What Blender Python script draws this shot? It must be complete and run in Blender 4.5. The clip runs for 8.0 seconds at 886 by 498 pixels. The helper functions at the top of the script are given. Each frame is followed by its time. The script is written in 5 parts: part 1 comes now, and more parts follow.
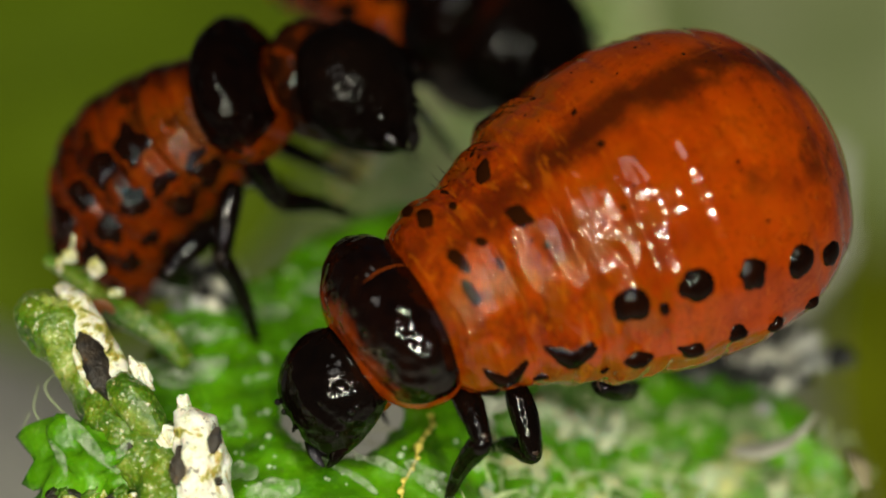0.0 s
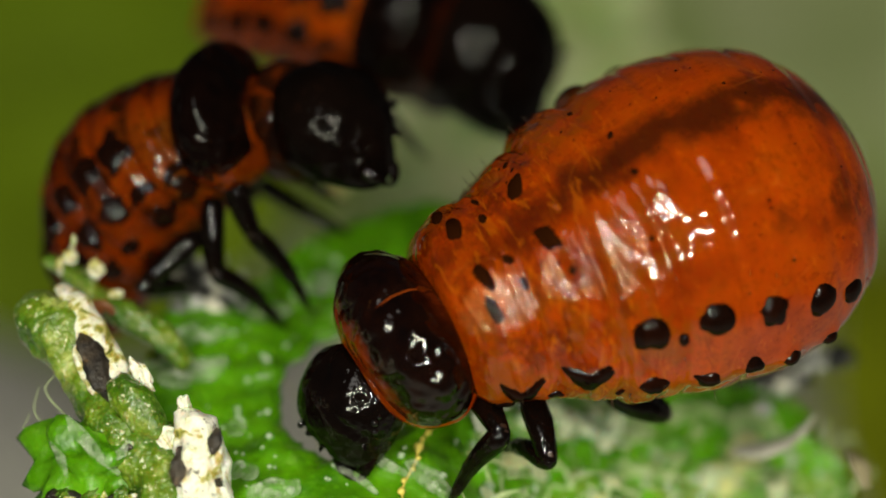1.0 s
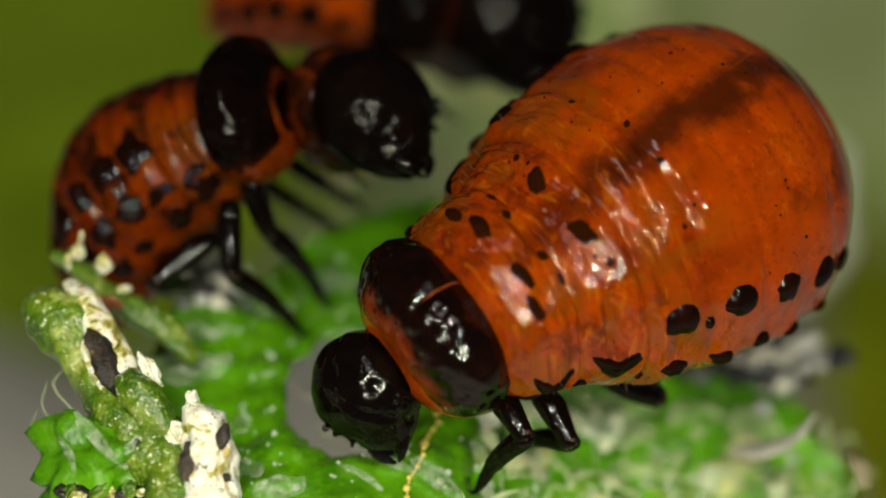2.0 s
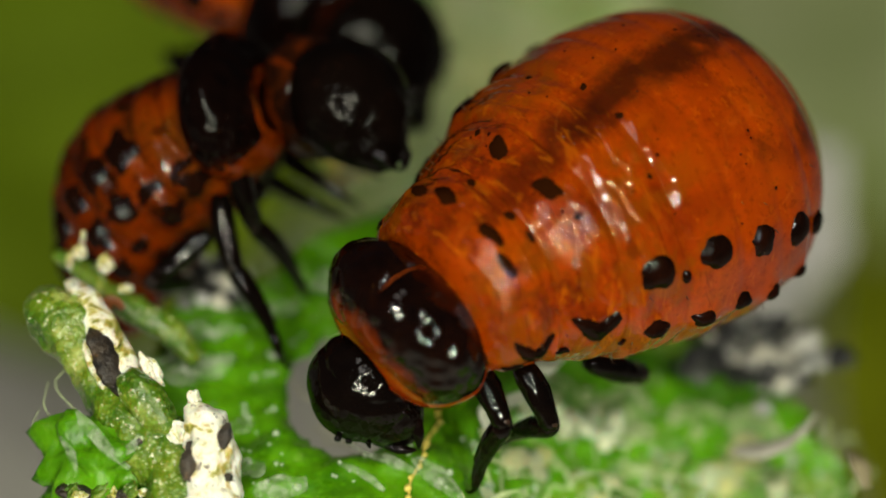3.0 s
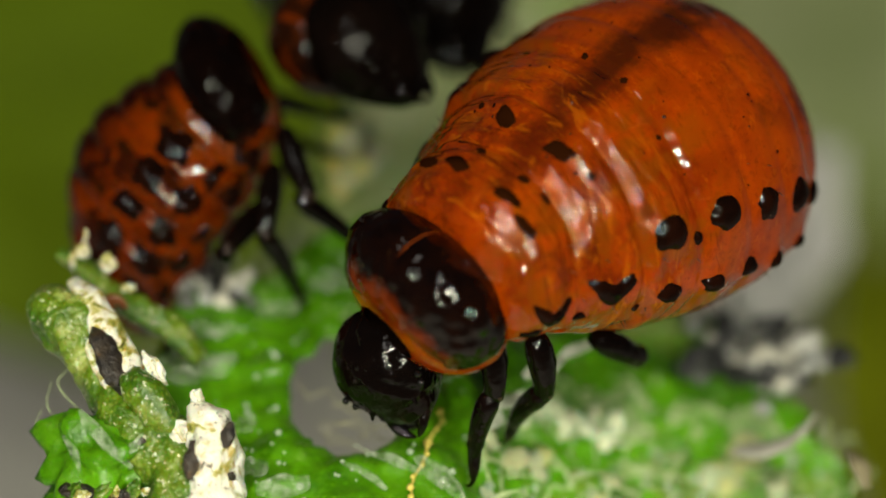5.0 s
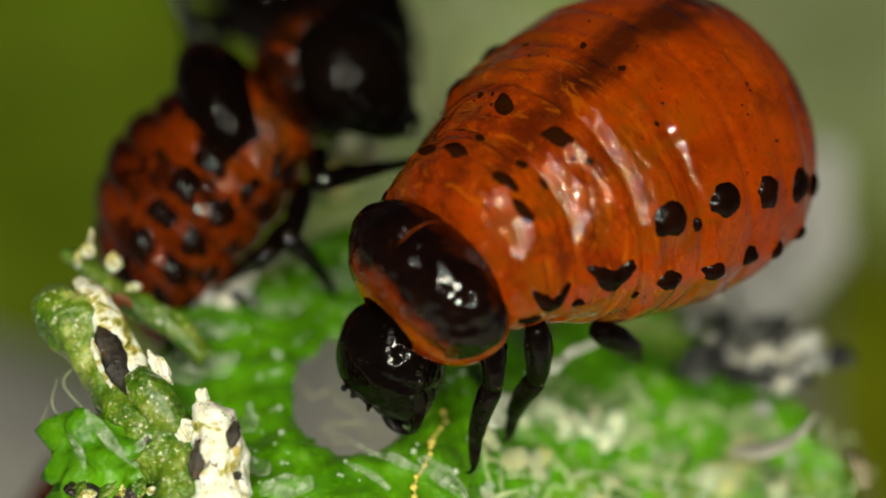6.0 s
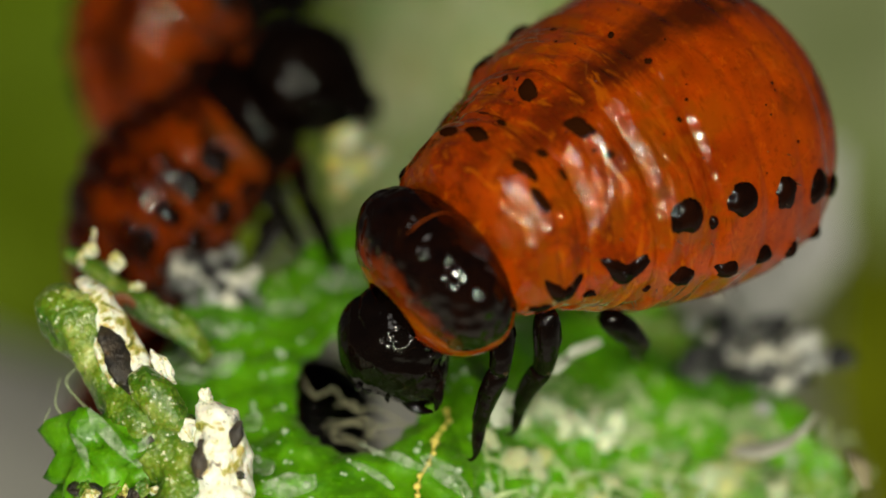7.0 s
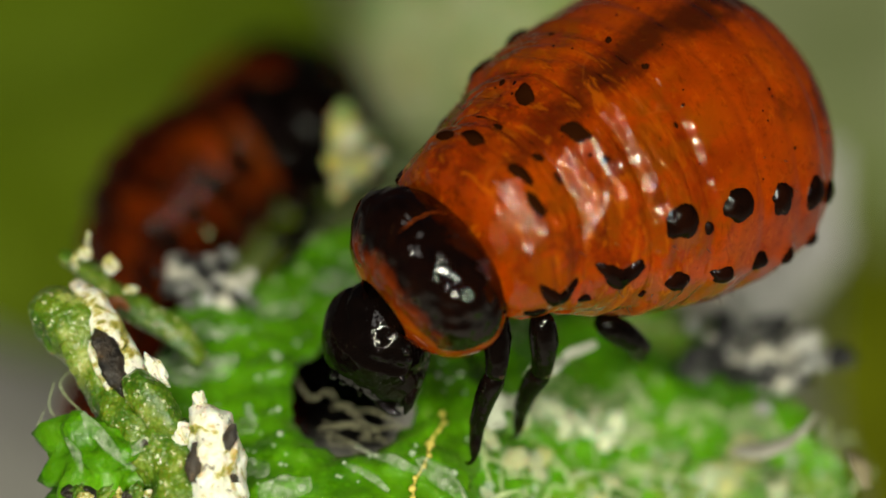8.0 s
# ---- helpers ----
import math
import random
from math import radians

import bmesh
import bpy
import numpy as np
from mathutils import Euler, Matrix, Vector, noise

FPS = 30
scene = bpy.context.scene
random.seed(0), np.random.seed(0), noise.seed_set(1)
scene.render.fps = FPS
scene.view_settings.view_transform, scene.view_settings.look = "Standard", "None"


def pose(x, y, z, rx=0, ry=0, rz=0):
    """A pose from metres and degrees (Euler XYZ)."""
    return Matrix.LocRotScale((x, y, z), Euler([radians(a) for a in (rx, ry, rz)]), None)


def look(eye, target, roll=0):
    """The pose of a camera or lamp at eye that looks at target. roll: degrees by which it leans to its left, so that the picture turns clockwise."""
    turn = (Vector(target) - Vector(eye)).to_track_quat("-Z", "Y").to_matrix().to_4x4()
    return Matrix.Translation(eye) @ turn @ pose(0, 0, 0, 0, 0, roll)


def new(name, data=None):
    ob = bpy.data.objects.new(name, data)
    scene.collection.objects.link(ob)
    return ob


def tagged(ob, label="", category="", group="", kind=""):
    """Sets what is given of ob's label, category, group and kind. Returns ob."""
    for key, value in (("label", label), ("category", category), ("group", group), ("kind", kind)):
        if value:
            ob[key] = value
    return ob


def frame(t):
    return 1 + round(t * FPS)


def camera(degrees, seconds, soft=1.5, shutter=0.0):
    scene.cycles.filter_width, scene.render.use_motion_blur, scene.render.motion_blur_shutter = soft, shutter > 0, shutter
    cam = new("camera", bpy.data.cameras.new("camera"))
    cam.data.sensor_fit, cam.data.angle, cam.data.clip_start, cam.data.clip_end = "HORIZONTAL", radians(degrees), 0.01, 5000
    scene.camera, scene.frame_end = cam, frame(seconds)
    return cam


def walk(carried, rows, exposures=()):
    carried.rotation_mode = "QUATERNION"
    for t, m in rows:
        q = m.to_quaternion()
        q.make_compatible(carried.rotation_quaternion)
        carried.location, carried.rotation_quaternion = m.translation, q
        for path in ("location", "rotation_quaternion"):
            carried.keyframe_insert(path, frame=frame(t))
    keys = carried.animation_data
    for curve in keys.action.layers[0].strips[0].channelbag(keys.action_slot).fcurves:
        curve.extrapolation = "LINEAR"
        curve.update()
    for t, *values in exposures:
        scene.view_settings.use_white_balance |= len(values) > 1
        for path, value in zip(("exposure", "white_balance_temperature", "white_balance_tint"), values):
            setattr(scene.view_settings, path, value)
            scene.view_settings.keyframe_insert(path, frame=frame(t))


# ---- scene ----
cam = camera(13.31, 8.0, soft=1.8, shutter=0.3)
EYE = look((0, -0.0460, 0.0386), (0, 0, 0))
walk(cam, [(0.0, EYE), (8.0, EYE)])
cam.data.dof.use_dof = True
cam.data.dof.focus_distance = 0.0553
cam.data.dof.aperture_fstop = 47.0
cam.data.dof.aperture_blades = 0

# ---- light: dim daylight and the ring of small lamps round the lens ----
scene.view_settings.exposure = 0.0
world = bpy.data.worlds.new("world")
scene.world = world
world.use_nodes = True
sky = world.node_tree.nodes.new("ShaderNodeTexSky")
sky.sky_type, sky.sun_disc = "NISHITA", False
sky.sun_elevation, sky.sun_rotation = radians(50), radians(200)
world.node_tree.links.new(sky.outputs["Color"], world.node_tree.nodes["Background"].inputs["Color"])
world.node_tree.nodes["Background"].inputs["Strength"].default_value = 0.005
sun = new("sun", bpy.data.lights.new("sun", "SUN"))
sun.data.energy, sun.data.angle, sun.data.color = 0.15, radians(12), (1.0, 0.95, 0.86)
sun.matrix_world = look((-0.02, -0.03, 0.10), (0, 0, 0))
RING_STRENGTH = 485.0

MM = 0.001

# ---- where the larvae are: seconds, millimetres, degrees ----
BODY_A = [(0, 3.502, -2.353, 2.899, -4.2, 6.8, 208.5), (0.5, 3.656, -2.508, 2.478, -9.0, 4.0, 205.4), (1, 3.928, -2.344, 2.529, -10.2, 6.0, 205.1), (1.5, 3.771, -1.823, 2.388, -20.7, 1.1, 217.5), (3, 3.132, -1.507, 2.630, -6.9, -1.7, 221.8), (3.5, 2.926, -1.343, 2.556, -4.4, -3.4, 224.2), (4, 3.217, -1.225, 2.454, -8.4, -3.6, 224.0), (4.5, 3.007, -1.018, 2.738, -6.1, -3.8, 227.0), (5.8, 3.099, -1.249, 2.491, -2.6, -10.8, 226.5), (6, 3.053, -1.002, 2.677, -1.5, -8.0, 226.2), (6.5, 3.180, -0.955, 2.742, -2.8, -8.8, 224.3), (7, 3.355, -0.942, 2.850, -5.1, -8.3, 224.4), (7.5, 3.238, -0.919, 2.809, -4.9, -7.1, 223.1), (8, 3.324, -0.963, 2.764, -5.1, -8.4, 223.8)]
NECK_A = [(0, -0.691, -4.367, 2.172, -4.3, 18.0, -151.3), (0.5, -0.652, -4.292, 1.997, -9.1, 18.5, -152.9), (1, -0.513, -4.250, 1.740, -10.5, 19.9, -154.8), (1.5, 0.008, -4.384, 2.078, -21.4, 14.2, -150.1), (3, -0.484, -4.497, 2.286, -7.3, 20.7, -144.0), (3.5, -0.566, -4.390, 2.410, -4.7, 22.4, -138.8), (4, -0.321, -4.300, 2.277, -8.5, 20.6, -146.0), (4.5, -0.262, -4.227, 2.594, -6.1, 22.0, -141.0), (5.8, -0.147, -4.418, 2.813, -0.9, 17.2, -143.2), (6, -0.172, -4.192, 2.780, -0.5, 20.0, -141.6), (6.5, -0.278, -4.062, 2.884, -2.3, 21.1, -141.3), (7, -0.090, -4.094, 2.912, -4.3, 19.2, -144.1), (7.5, -0.312, -3.907, 2.914, -4.3, 19.7, -144.8), (8, -0.197, -4.050, 2.874, -3.9, 17.4, -146.5)]
HEAD_A = [(0, -1.598, -4.874, 1.412, 21.6, -28.6, -133.2), (0.5, -1.423, -4.752, 1.190, 29.8, -22.1, -126.6), (1, -1.322, -4.636, 0.917, 26.5, -23.6, -129.0), (1.5, -1.150, -4.691, 1.246, 33.3, -20.9, -124.0), (3, -1.108, -4.706, 1.260, 49.6, -18.2, -106.0), (3.5, -1.027, -4.649, 1.208, 57.9, -22.2, -97.8), (4, -0.948, -4.318, 1.245, 49.1, -18.3, -107.0), (4.5, -0.864, -4.319, 1.357, 39.6, -18.2, -117.1), (5.8, -0.778, -4.424, 1.562, 35.5, -19.4, -121.3), (6, -0.739, -4.252, 1.465, 32.7, -20.7, -124.1), (6.5, -0.698, -4.120, 1.570, 34.6, -18.9, -121.5), (7, -0.697, -4.125, 1.630, 43.2, -17.5, -112.9), (7.5, -0.949, -3.965, 1.600, 44.5, -17.8, -112.0), (8, -0.948, -4.055, 1.623, 36.3, -19.3, -120.6)]
BODY_B = [(0, -4.621, -0.316, 1.645, -23.3, -46.0, 4.3), (0.1, -4.686, -0.316, 1.645, -23.0, -46.3, 0.3), (0.2, -4.752, -0.316, 1.645, -22.7, -46.6, -3.7), (0.3, -4.796, -0.307, 1.656, -22.3, -48.5, -10.8), (0.4, -4.839, -0.297, 1.668, -21.5, -50.3, -18.2), (0.5, -4.883, -0.288, 1.679, -20.3, -52.1, -26.0), (0.6, -4.831, -0.299, 1.665, -22.0, -50.9, -16.0), (0.7, -4.778, -0.310, 1.652, -23.3, -49.5, -6.4), (0.8, -4.745, -0.317, 1.612, -23.7, -48.6, -2.2), (0.9, -4.731, -0.320, 1.547, -23.4, -48.5, -3.3), (1, -4.717, -0.323, 1.482, -23.2, -48.3, -4.4), (1.1, -4.664, -0.317, 1.489, -22.7, -47.2, -4.8), (1.2, -4.612, -0.312, 1.495, -22.3, -46.1, -5.2), (1.3, -4.559, -0.306, 1.502, -21.9, -45.0, -5.6), (1.5, -4.454, -0.295, 1.515, -21.1, -42.8, -6.3), (1.7, -4.498, -0.295, 1.515, -21.6, -43.5, -3.8), (2.8, -4.585, -0.323, 1.482, -22.2, -45.3, -4.0), (3, -4.542, -0.323, 1.482, -24.1, -50.6, -4.8), (3.1, -4.647, -0.323, 1.482, -23.8, -51.8, -9.7), (3.2, -4.752, -0.323, 1.482, -23.2, -53.0, -14.8), (3.3, -4.809, -0.323, 1.482, -23.0, -54.1, -17.7), (3.4, -4.820, -0.323, 1.482, -23.3, -55.1, -18.4), (3.5, -4.830, -0.323, 1.482, -23.5, -56.1, -19.1), (3.6, -4.836, -0.314, 1.493, -23.5, -56.0, -19.0), (3.7, -4.842, -0.304, 1.504, -23.4, -55.8, -18.9), (3.8, -4.848, -0.295, 1.515, -23.4, -55.7, -18.8), (3.9, -4.848, -0.267, 1.548, -23.5, -54.4, -16.1), (4, -4.848, -0.239, 1.582, -23.5, -53.0, -13.4), (4.1, -4.804, -0.233, 1.589, -23.8, -51.6, -9.1), (4.3, -4.717, -0.222, 1.602, -24.0, -48.7, -0.8), (4.5, -4.629, -0.211, 1.616, -23.5, -45.8, 7.0), (4.7, -4.549, -0.133, 1.553, -23.0, -43.8, 16.8), (5.8, -3.922, -0.107, 1.272, -21.0, -40.0, 28.0), (6, -3.929, -0.058, 1.176, -20.5, -37.8, 24.0), (6.5, -4.218, 0.310, 0.681, -18.0, -30.8, 30.0), (7, -4.470, 1.142, 0.117, -15.7, -25.8, 38.0), (7.5, -4.509, 2.417, -1.165, -13.2, -19.2, 45.6), (8, -4.419, 3.560, -1.980, -13.9, -19.2, 42.0)]
NECK_B = [(0, -3.006, -0.324, 3.254, -17.8, -24.6, -3.1), (0.1, -3.059, -0.410, 3.353, -17.3, -24.1, -8.6), (0.2, -3.198, -0.683, 3.230, -16.8, -23.5, -14.0), (0.3, -3.335, -0.945, 3.120, -16.0, -22.5, -18.9), (0.4, -3.456, -1.091, 3.149, -15.3, -21.4, -23.7), (0.5, -3.728, -1.209, 3.210, -14.7, -20.3, -28.5), (0.6, -3.358, -0.876, 3.283, -15.5, -20.7, -21.0), (0.7, -3.413, -0.691, 3.181, -16.4, -20.9, -13.4), (0.8, -3.223, -0.615, 3.079, -16.9, -21.0, -9.9), (0.9, -3.328, -0.666, 2.956, -16.8, -21.1, -10.4), (1, -3.279, -0.607, 2.964, -16.8, -21.1, -10.9), (1.1, -3.296, -0.552, 3.029, -16.7, -20.2, -11.4), (1.2, -3.022, -0.508, 3.082, -16.6, -19.3, -11.8), (1.3, -2.970, -0.464, 3.134, -16.5, -18.5, -12.3), (1.5, -2.953, -0.668, 2.891, -16.3, -16.7, -13.2), (1.7, -2.824, -0.558, 3.023, -17.2, -22.3, -7.5), (2.8, -3.022, -0.502, 3.089, -17.4, -24.6, -8.1), (3, -3.159, -0.513, 3.075, -17.1, -22.5, -9.1), (3.1, -2.919, -0.680, 3.119, -16.4, -21.7, -15.0), (3.2, -3.159, -0.990, 2.993, -15.7, -20.9, -20.9), (3.3, -3.376, -1.155, 2.917, -15.6, -21.2, -22.8), (3.4, -3.351, -1.040, 3.054, -15.9, -22.7, -20.9), (3.5, -3.291, -1.029, 3.067, -16.3, -24.2, -18.9), (3.6, -3.248, -1.018, 3.080, -16.0, -23.2, -20.3), (3.7, -3.163, -1.029, 3.067, -15.7, -22.1, -21.8), (3.8, -3.334, -1.051, 3.041, -15.5, -21.1, -23.2), (3.9, -3.298, -1.021, 2.876, -16.2, -22.5, -17.9), (4, -3.700, -0.732, 3.018, -17.0, -23.8, -12.5), (4.1, -3.593, -0.593, 3.061, -17.2, -23.9, -10.0), (4.3, -3.414, -0.437, 3.005, -17.5, -24.1, -5.1), (4.5, -3.173, -0.181, 3.067, -17.8, -24.2, -0.1), (4.7, -3.245, 0.227, 2.993, -18.0, -24.5, 6.2), (5.8, -3.260, 0.441, 2.330, -18.0, -25.6, 16.6), (6, -3.301, 0.514, 2.262, -17.9, -24.8, 15.6), (6.5, -3.115, 0.939, 1.431, -17.2, -21.3, 19.1), (7, -3.135, 2.103, 0.857, -16.5, -24.9, 32.0), (7.5, -3.288, 3.574, -0.595, -14.7, -21.4, 39.6), (8, -3.015, 4.573, -1.581, -15.1, -14.9, 31.5)]
HEAD_B = [(0, -1.317, -0.404, 3.532, -22.8, -53.7, -17.0), (0.1, -1.262, -0.493, 3.676, -37.3, -57.5, -9.0), (0.2, -1.829, -1.117, 3.180, 57.4, -53.9, -92.6), (0.3, -1.951, -1.445, 3.039, 61.1, -60.4, -110.3), (0.4, -1.979, -1.548, 3.165, 61.1, -60.4, -110.3), (0.5, -2.218, -1.749, 3.174, 61.1, -60.4, -110.3), (0.6, -1.771, -1.123, 3.519, -37.2, -65.2, -1.7), (0.7, -2.077, -0.875, 3.412, -33.0, -61.5, -7.5), (0.8, -1.561, -0.852, 3.210, -31.2, -59.3, -10.3), (0.9, -1.639, -0.838, 3.167, -31.1, -58.6, -10.8), (1, -1.640, -0.819, 3.130, -31.0, -58.0, -11.3), (1.1, -1.675, -0.743, 3.222, -32.9, -56.1, -13.1), (1.2, -1.188, -0.660, 3.320, -34.9, -54.2, -15.0), (1.3, -1.230, -0.600, 3.392, -36.8, -52.4, -16.9), (1.5, -1.102, -0.902, 3.032, 57.4, -53.9, -92.6), (1.7, -1.017, -0.820, 3.130, -40.7, -56.0, -10.0), (2.8, -1.188, -0.452, 3.569, -32.9, -56.7, -12.6), (3, -1.384, -0.612, 3.369, -32.1, -53.7, -15.3), (3.1, -1.431, -0.777, 3.475, 57.4, -53.9, -92.6), (3.2, -1.960, -1.225, 3.243, 61.1, -60.4, -110.3), (3.3, -2.203, -1.481, 3.090, 61.1, -60.4, -110.3), (3.4, -2.067, -1.339, 3.258, 61.1, -60.4, -110.3), (3.5, -2.016, -1.274, 3.336, 61.1, -60.4, -110.3), (3.6, -1.745, -1.197, 3.427, 57.4, -53.9, -92.6), (3.7, -1.567, -1.137, 3.498, -46.4, -73.8, 13.0), (3.8, -1.949, -1.366, 3.226, 61.1, -60.4, -110.3), (3.9, -1.971, -1.347, 2.994, 61.1, -60.4, -110.3), (4, -1.866, -0.742, 3.459, -42.1, -61.5, -2.8), (4.1, -1.682, -0.710, 3.348, -37.7, -60.8, -5.8), (4.3, -1.405, -0.474, 3.327, -29.3, -59.0, -11.1), (4.5, -1.237, -0.172, 3.386, -21.8, -56.8, -15.7), (4.7, -1.194, 0.455, 3.493, -21.8, -56.8, -15.7), (5.8, -1.130, 0.893, 2.954, -7.5, -49.2, -22.1), (6, -1.368, 0.873, 2.782, -7.5, -49.2, -22.1), (6.5, -2.030, 1.145, 1.676, 4.0, -51.3, -23.5), (7, -2.174, 2.618, 1.377, 7.5, -61.6, -25.5), (7.5, -2.579, 4.061, -0.201, 7.5, -61.6, -25.5), (8, -2.242, 4.853, -1.435, 12.5, -57.1, -26.7)]
BODY_C = [(0, -0.912, 4.476, 2.222, -8.3, 8.1, -40.9), (0.2, -1.069, 4.363, 2.088, -8.4, 2.7, -34.4), (0.4, -1.411, 4.256, 1.961, -9.1, -2.6, -28.0), (0.6, -1.587, 4.215, 1.911, -9.5, -4.5, -26.1), (0.8, -1.947, 4.131, 1.812, -9.2, -3.1, -29.0), (1, -1.909, 4.238, 1.940, -9.0, -1.6, -31.9), (1.2, -2.150, 4.132, 1.812, -9.3, -4.3, -26.1), (1.5, -1.669, 4.091, 1.763, -10.2, -8.3, -17.4), (1.7, -1.617, 4.266, 1.868, -9.6, -7.3, -21.1), (2.8, -2.994, 4.952, 2.116, -7.7, -1.5, -40.9), (3, -3.294, 4.954, 2.015, -7.6, -0.4, -44.5), (3.2, -3.853, 5.074, 2.157, -7.5, -1.0, -45.2), (3.5, -3.965, 4.985, 2.051, -7.4, -1.9, -46.2), (3.7, -3.903, 5.147, 1.934, -7.5, -1.3, -45.6), (3.9, -3.390, 5.262, 1.760, -7.6, -0.6, -44.9), (4, -2.663, 5.350, 1.708, -7.6, -0.3, -44.6), (4.1, -2.207, 5.424, 1.642, -7.6, 1.7, -44.8), (4.3, -1.846, 5.623, 1.568, -7.7, 5.6, -45.3), (4.5, -1.644, 6.091, 1.814, -7.8, 9.5, -45.7), (4.7, -1.589, 6.418, 2.267, -7.1, 11.4, -48.5), (5.8, -2.350, 6.123, 2.257, -5.1, 22.5, -63.7), (6, -2.719, 6.013, 2.189, -5.1, 24.6, -66.6), (6.2, -3.073, 6.270, 2.308, -4.5, 26.7, -69.5), (6.4, -3.477, 6.442, 2.326, -4.0, 28.9, -72.4), (6.5, -3.726, 6.625, 2.451, -3.8, 30.0, -73.9), (6.63, -4.013, 6.547, 1.751, 12.1, 17.6, -34.2), (6.75, -4.279, 6.476, 1.105, 16.5, 0.5, -2.8), (6.87, -4.544, 6.404, 0.460, 11.3, -16.4, 28.5), (7, -4.831, 6.326, -0.240, -5.0, -28.1, 68.0), (7.2, -4.836, 7.229, -1.341, -5.8, -25.6, 61.8), (7.5, -3.866, 8.911, -2.603, -7.4, -22.1, 52.7), (8, -3.529, 9.826, -5.403, -7.5, 0.3, 45.4)]
NECK_C = [(0, 0.466, 3.431, 2.191, -9.0, 10.6, -35.8), (0.2, 0.384, 3.467, 2.153, -9.1, 6.4, -28.6), (0.4, 0.119, 3.509, 2.122, -9.6, 2.3, -21.4), (0.6, -0.027, 3.480, 2.088, -10.0, 1.1, -19.6), (0.8, -0.401, 3.273, 1.923, -9.7, 2.7, -23.1), (1, -0.382, 3.255, 1.982, -9.6, 4.3, -26.7), (1.2, -0.492, 3.332, 1.993, -9.7, 1.2, -21.1), (1.5, 0.174, 3.566, 2.150, -10.4, -3.5, -12.7), (1.7, 0.150, 3.623, 2.194, -9.8, -2.1, -16.4), (2.8, -1.632, 3.661, 2.115, -8.3, 6.3, -36.8), (3, -2.004, 3.548, 1.957, -8.3, 7.8, -40.5), (3.2, -2.590, 3.689, 2.125, -8.2, 7.2, -41.0), (3.5, -2.755, 3.636, 2.062, -8.1, 6.2, -41.7), (3.7, -2.636, 3.786, 1.930, -8.3, 5.6, -39.7), (3.9, -2.073, 3.888, 1.741, -8.6, 5.0, -37.6), (4, -1.329, 3.969, 1.681, -8.7, 4.7, -36.6), (4.1, -0.915, 4.086, 1.584, -8.6, 6.1, -37.5), (4.3, -0.631, 4.366, 1.445, -8.5, 8.8, -39.3), (4.5, -0.504, 4.912, 1.622, -8.4, 11.5, -41.1), (4.7, -0.532, 5.232, 2.011, -7.9, 13.9, -43.3), (5.8, -1.736, 4.919, 1.685, -7.0, 27.0, -55.5), (6, -2.184, 4.807, 1.560, -7.2, 29.4, -57.8), (6.2, -2.590, 4.964, 1.560, -6.6, 31.5, -61.0), (6.4, -3.045, 5.037, 1.461, -6.2, 33.5, -64.3), (6.5, -3.320, 5.170, 1.526, -6.0, 34.6, -66.0), (6.63, -3.558, 5.742, 1.180, 3.3, 22.7, -35.6), (6.75, -3.778, 6.271, 0.862, 5.0, 9.5, -11.2), (6.87, -3.997, 6.799, 0.543, 1.1, -3.2, 12.5), (7, -4.235, 7.371, 0.197, -8.7, -13.8, 39.9), (7.2, -4.226, 8.318, -0.852, -7.9, -18.6, 45.2), (7.5, -3.536, 10.319, -1.735, -7.6, -25.8, 53.4), (8, -2.863, 10.508, -5.399, -8.3, -0.6, 39.2)]
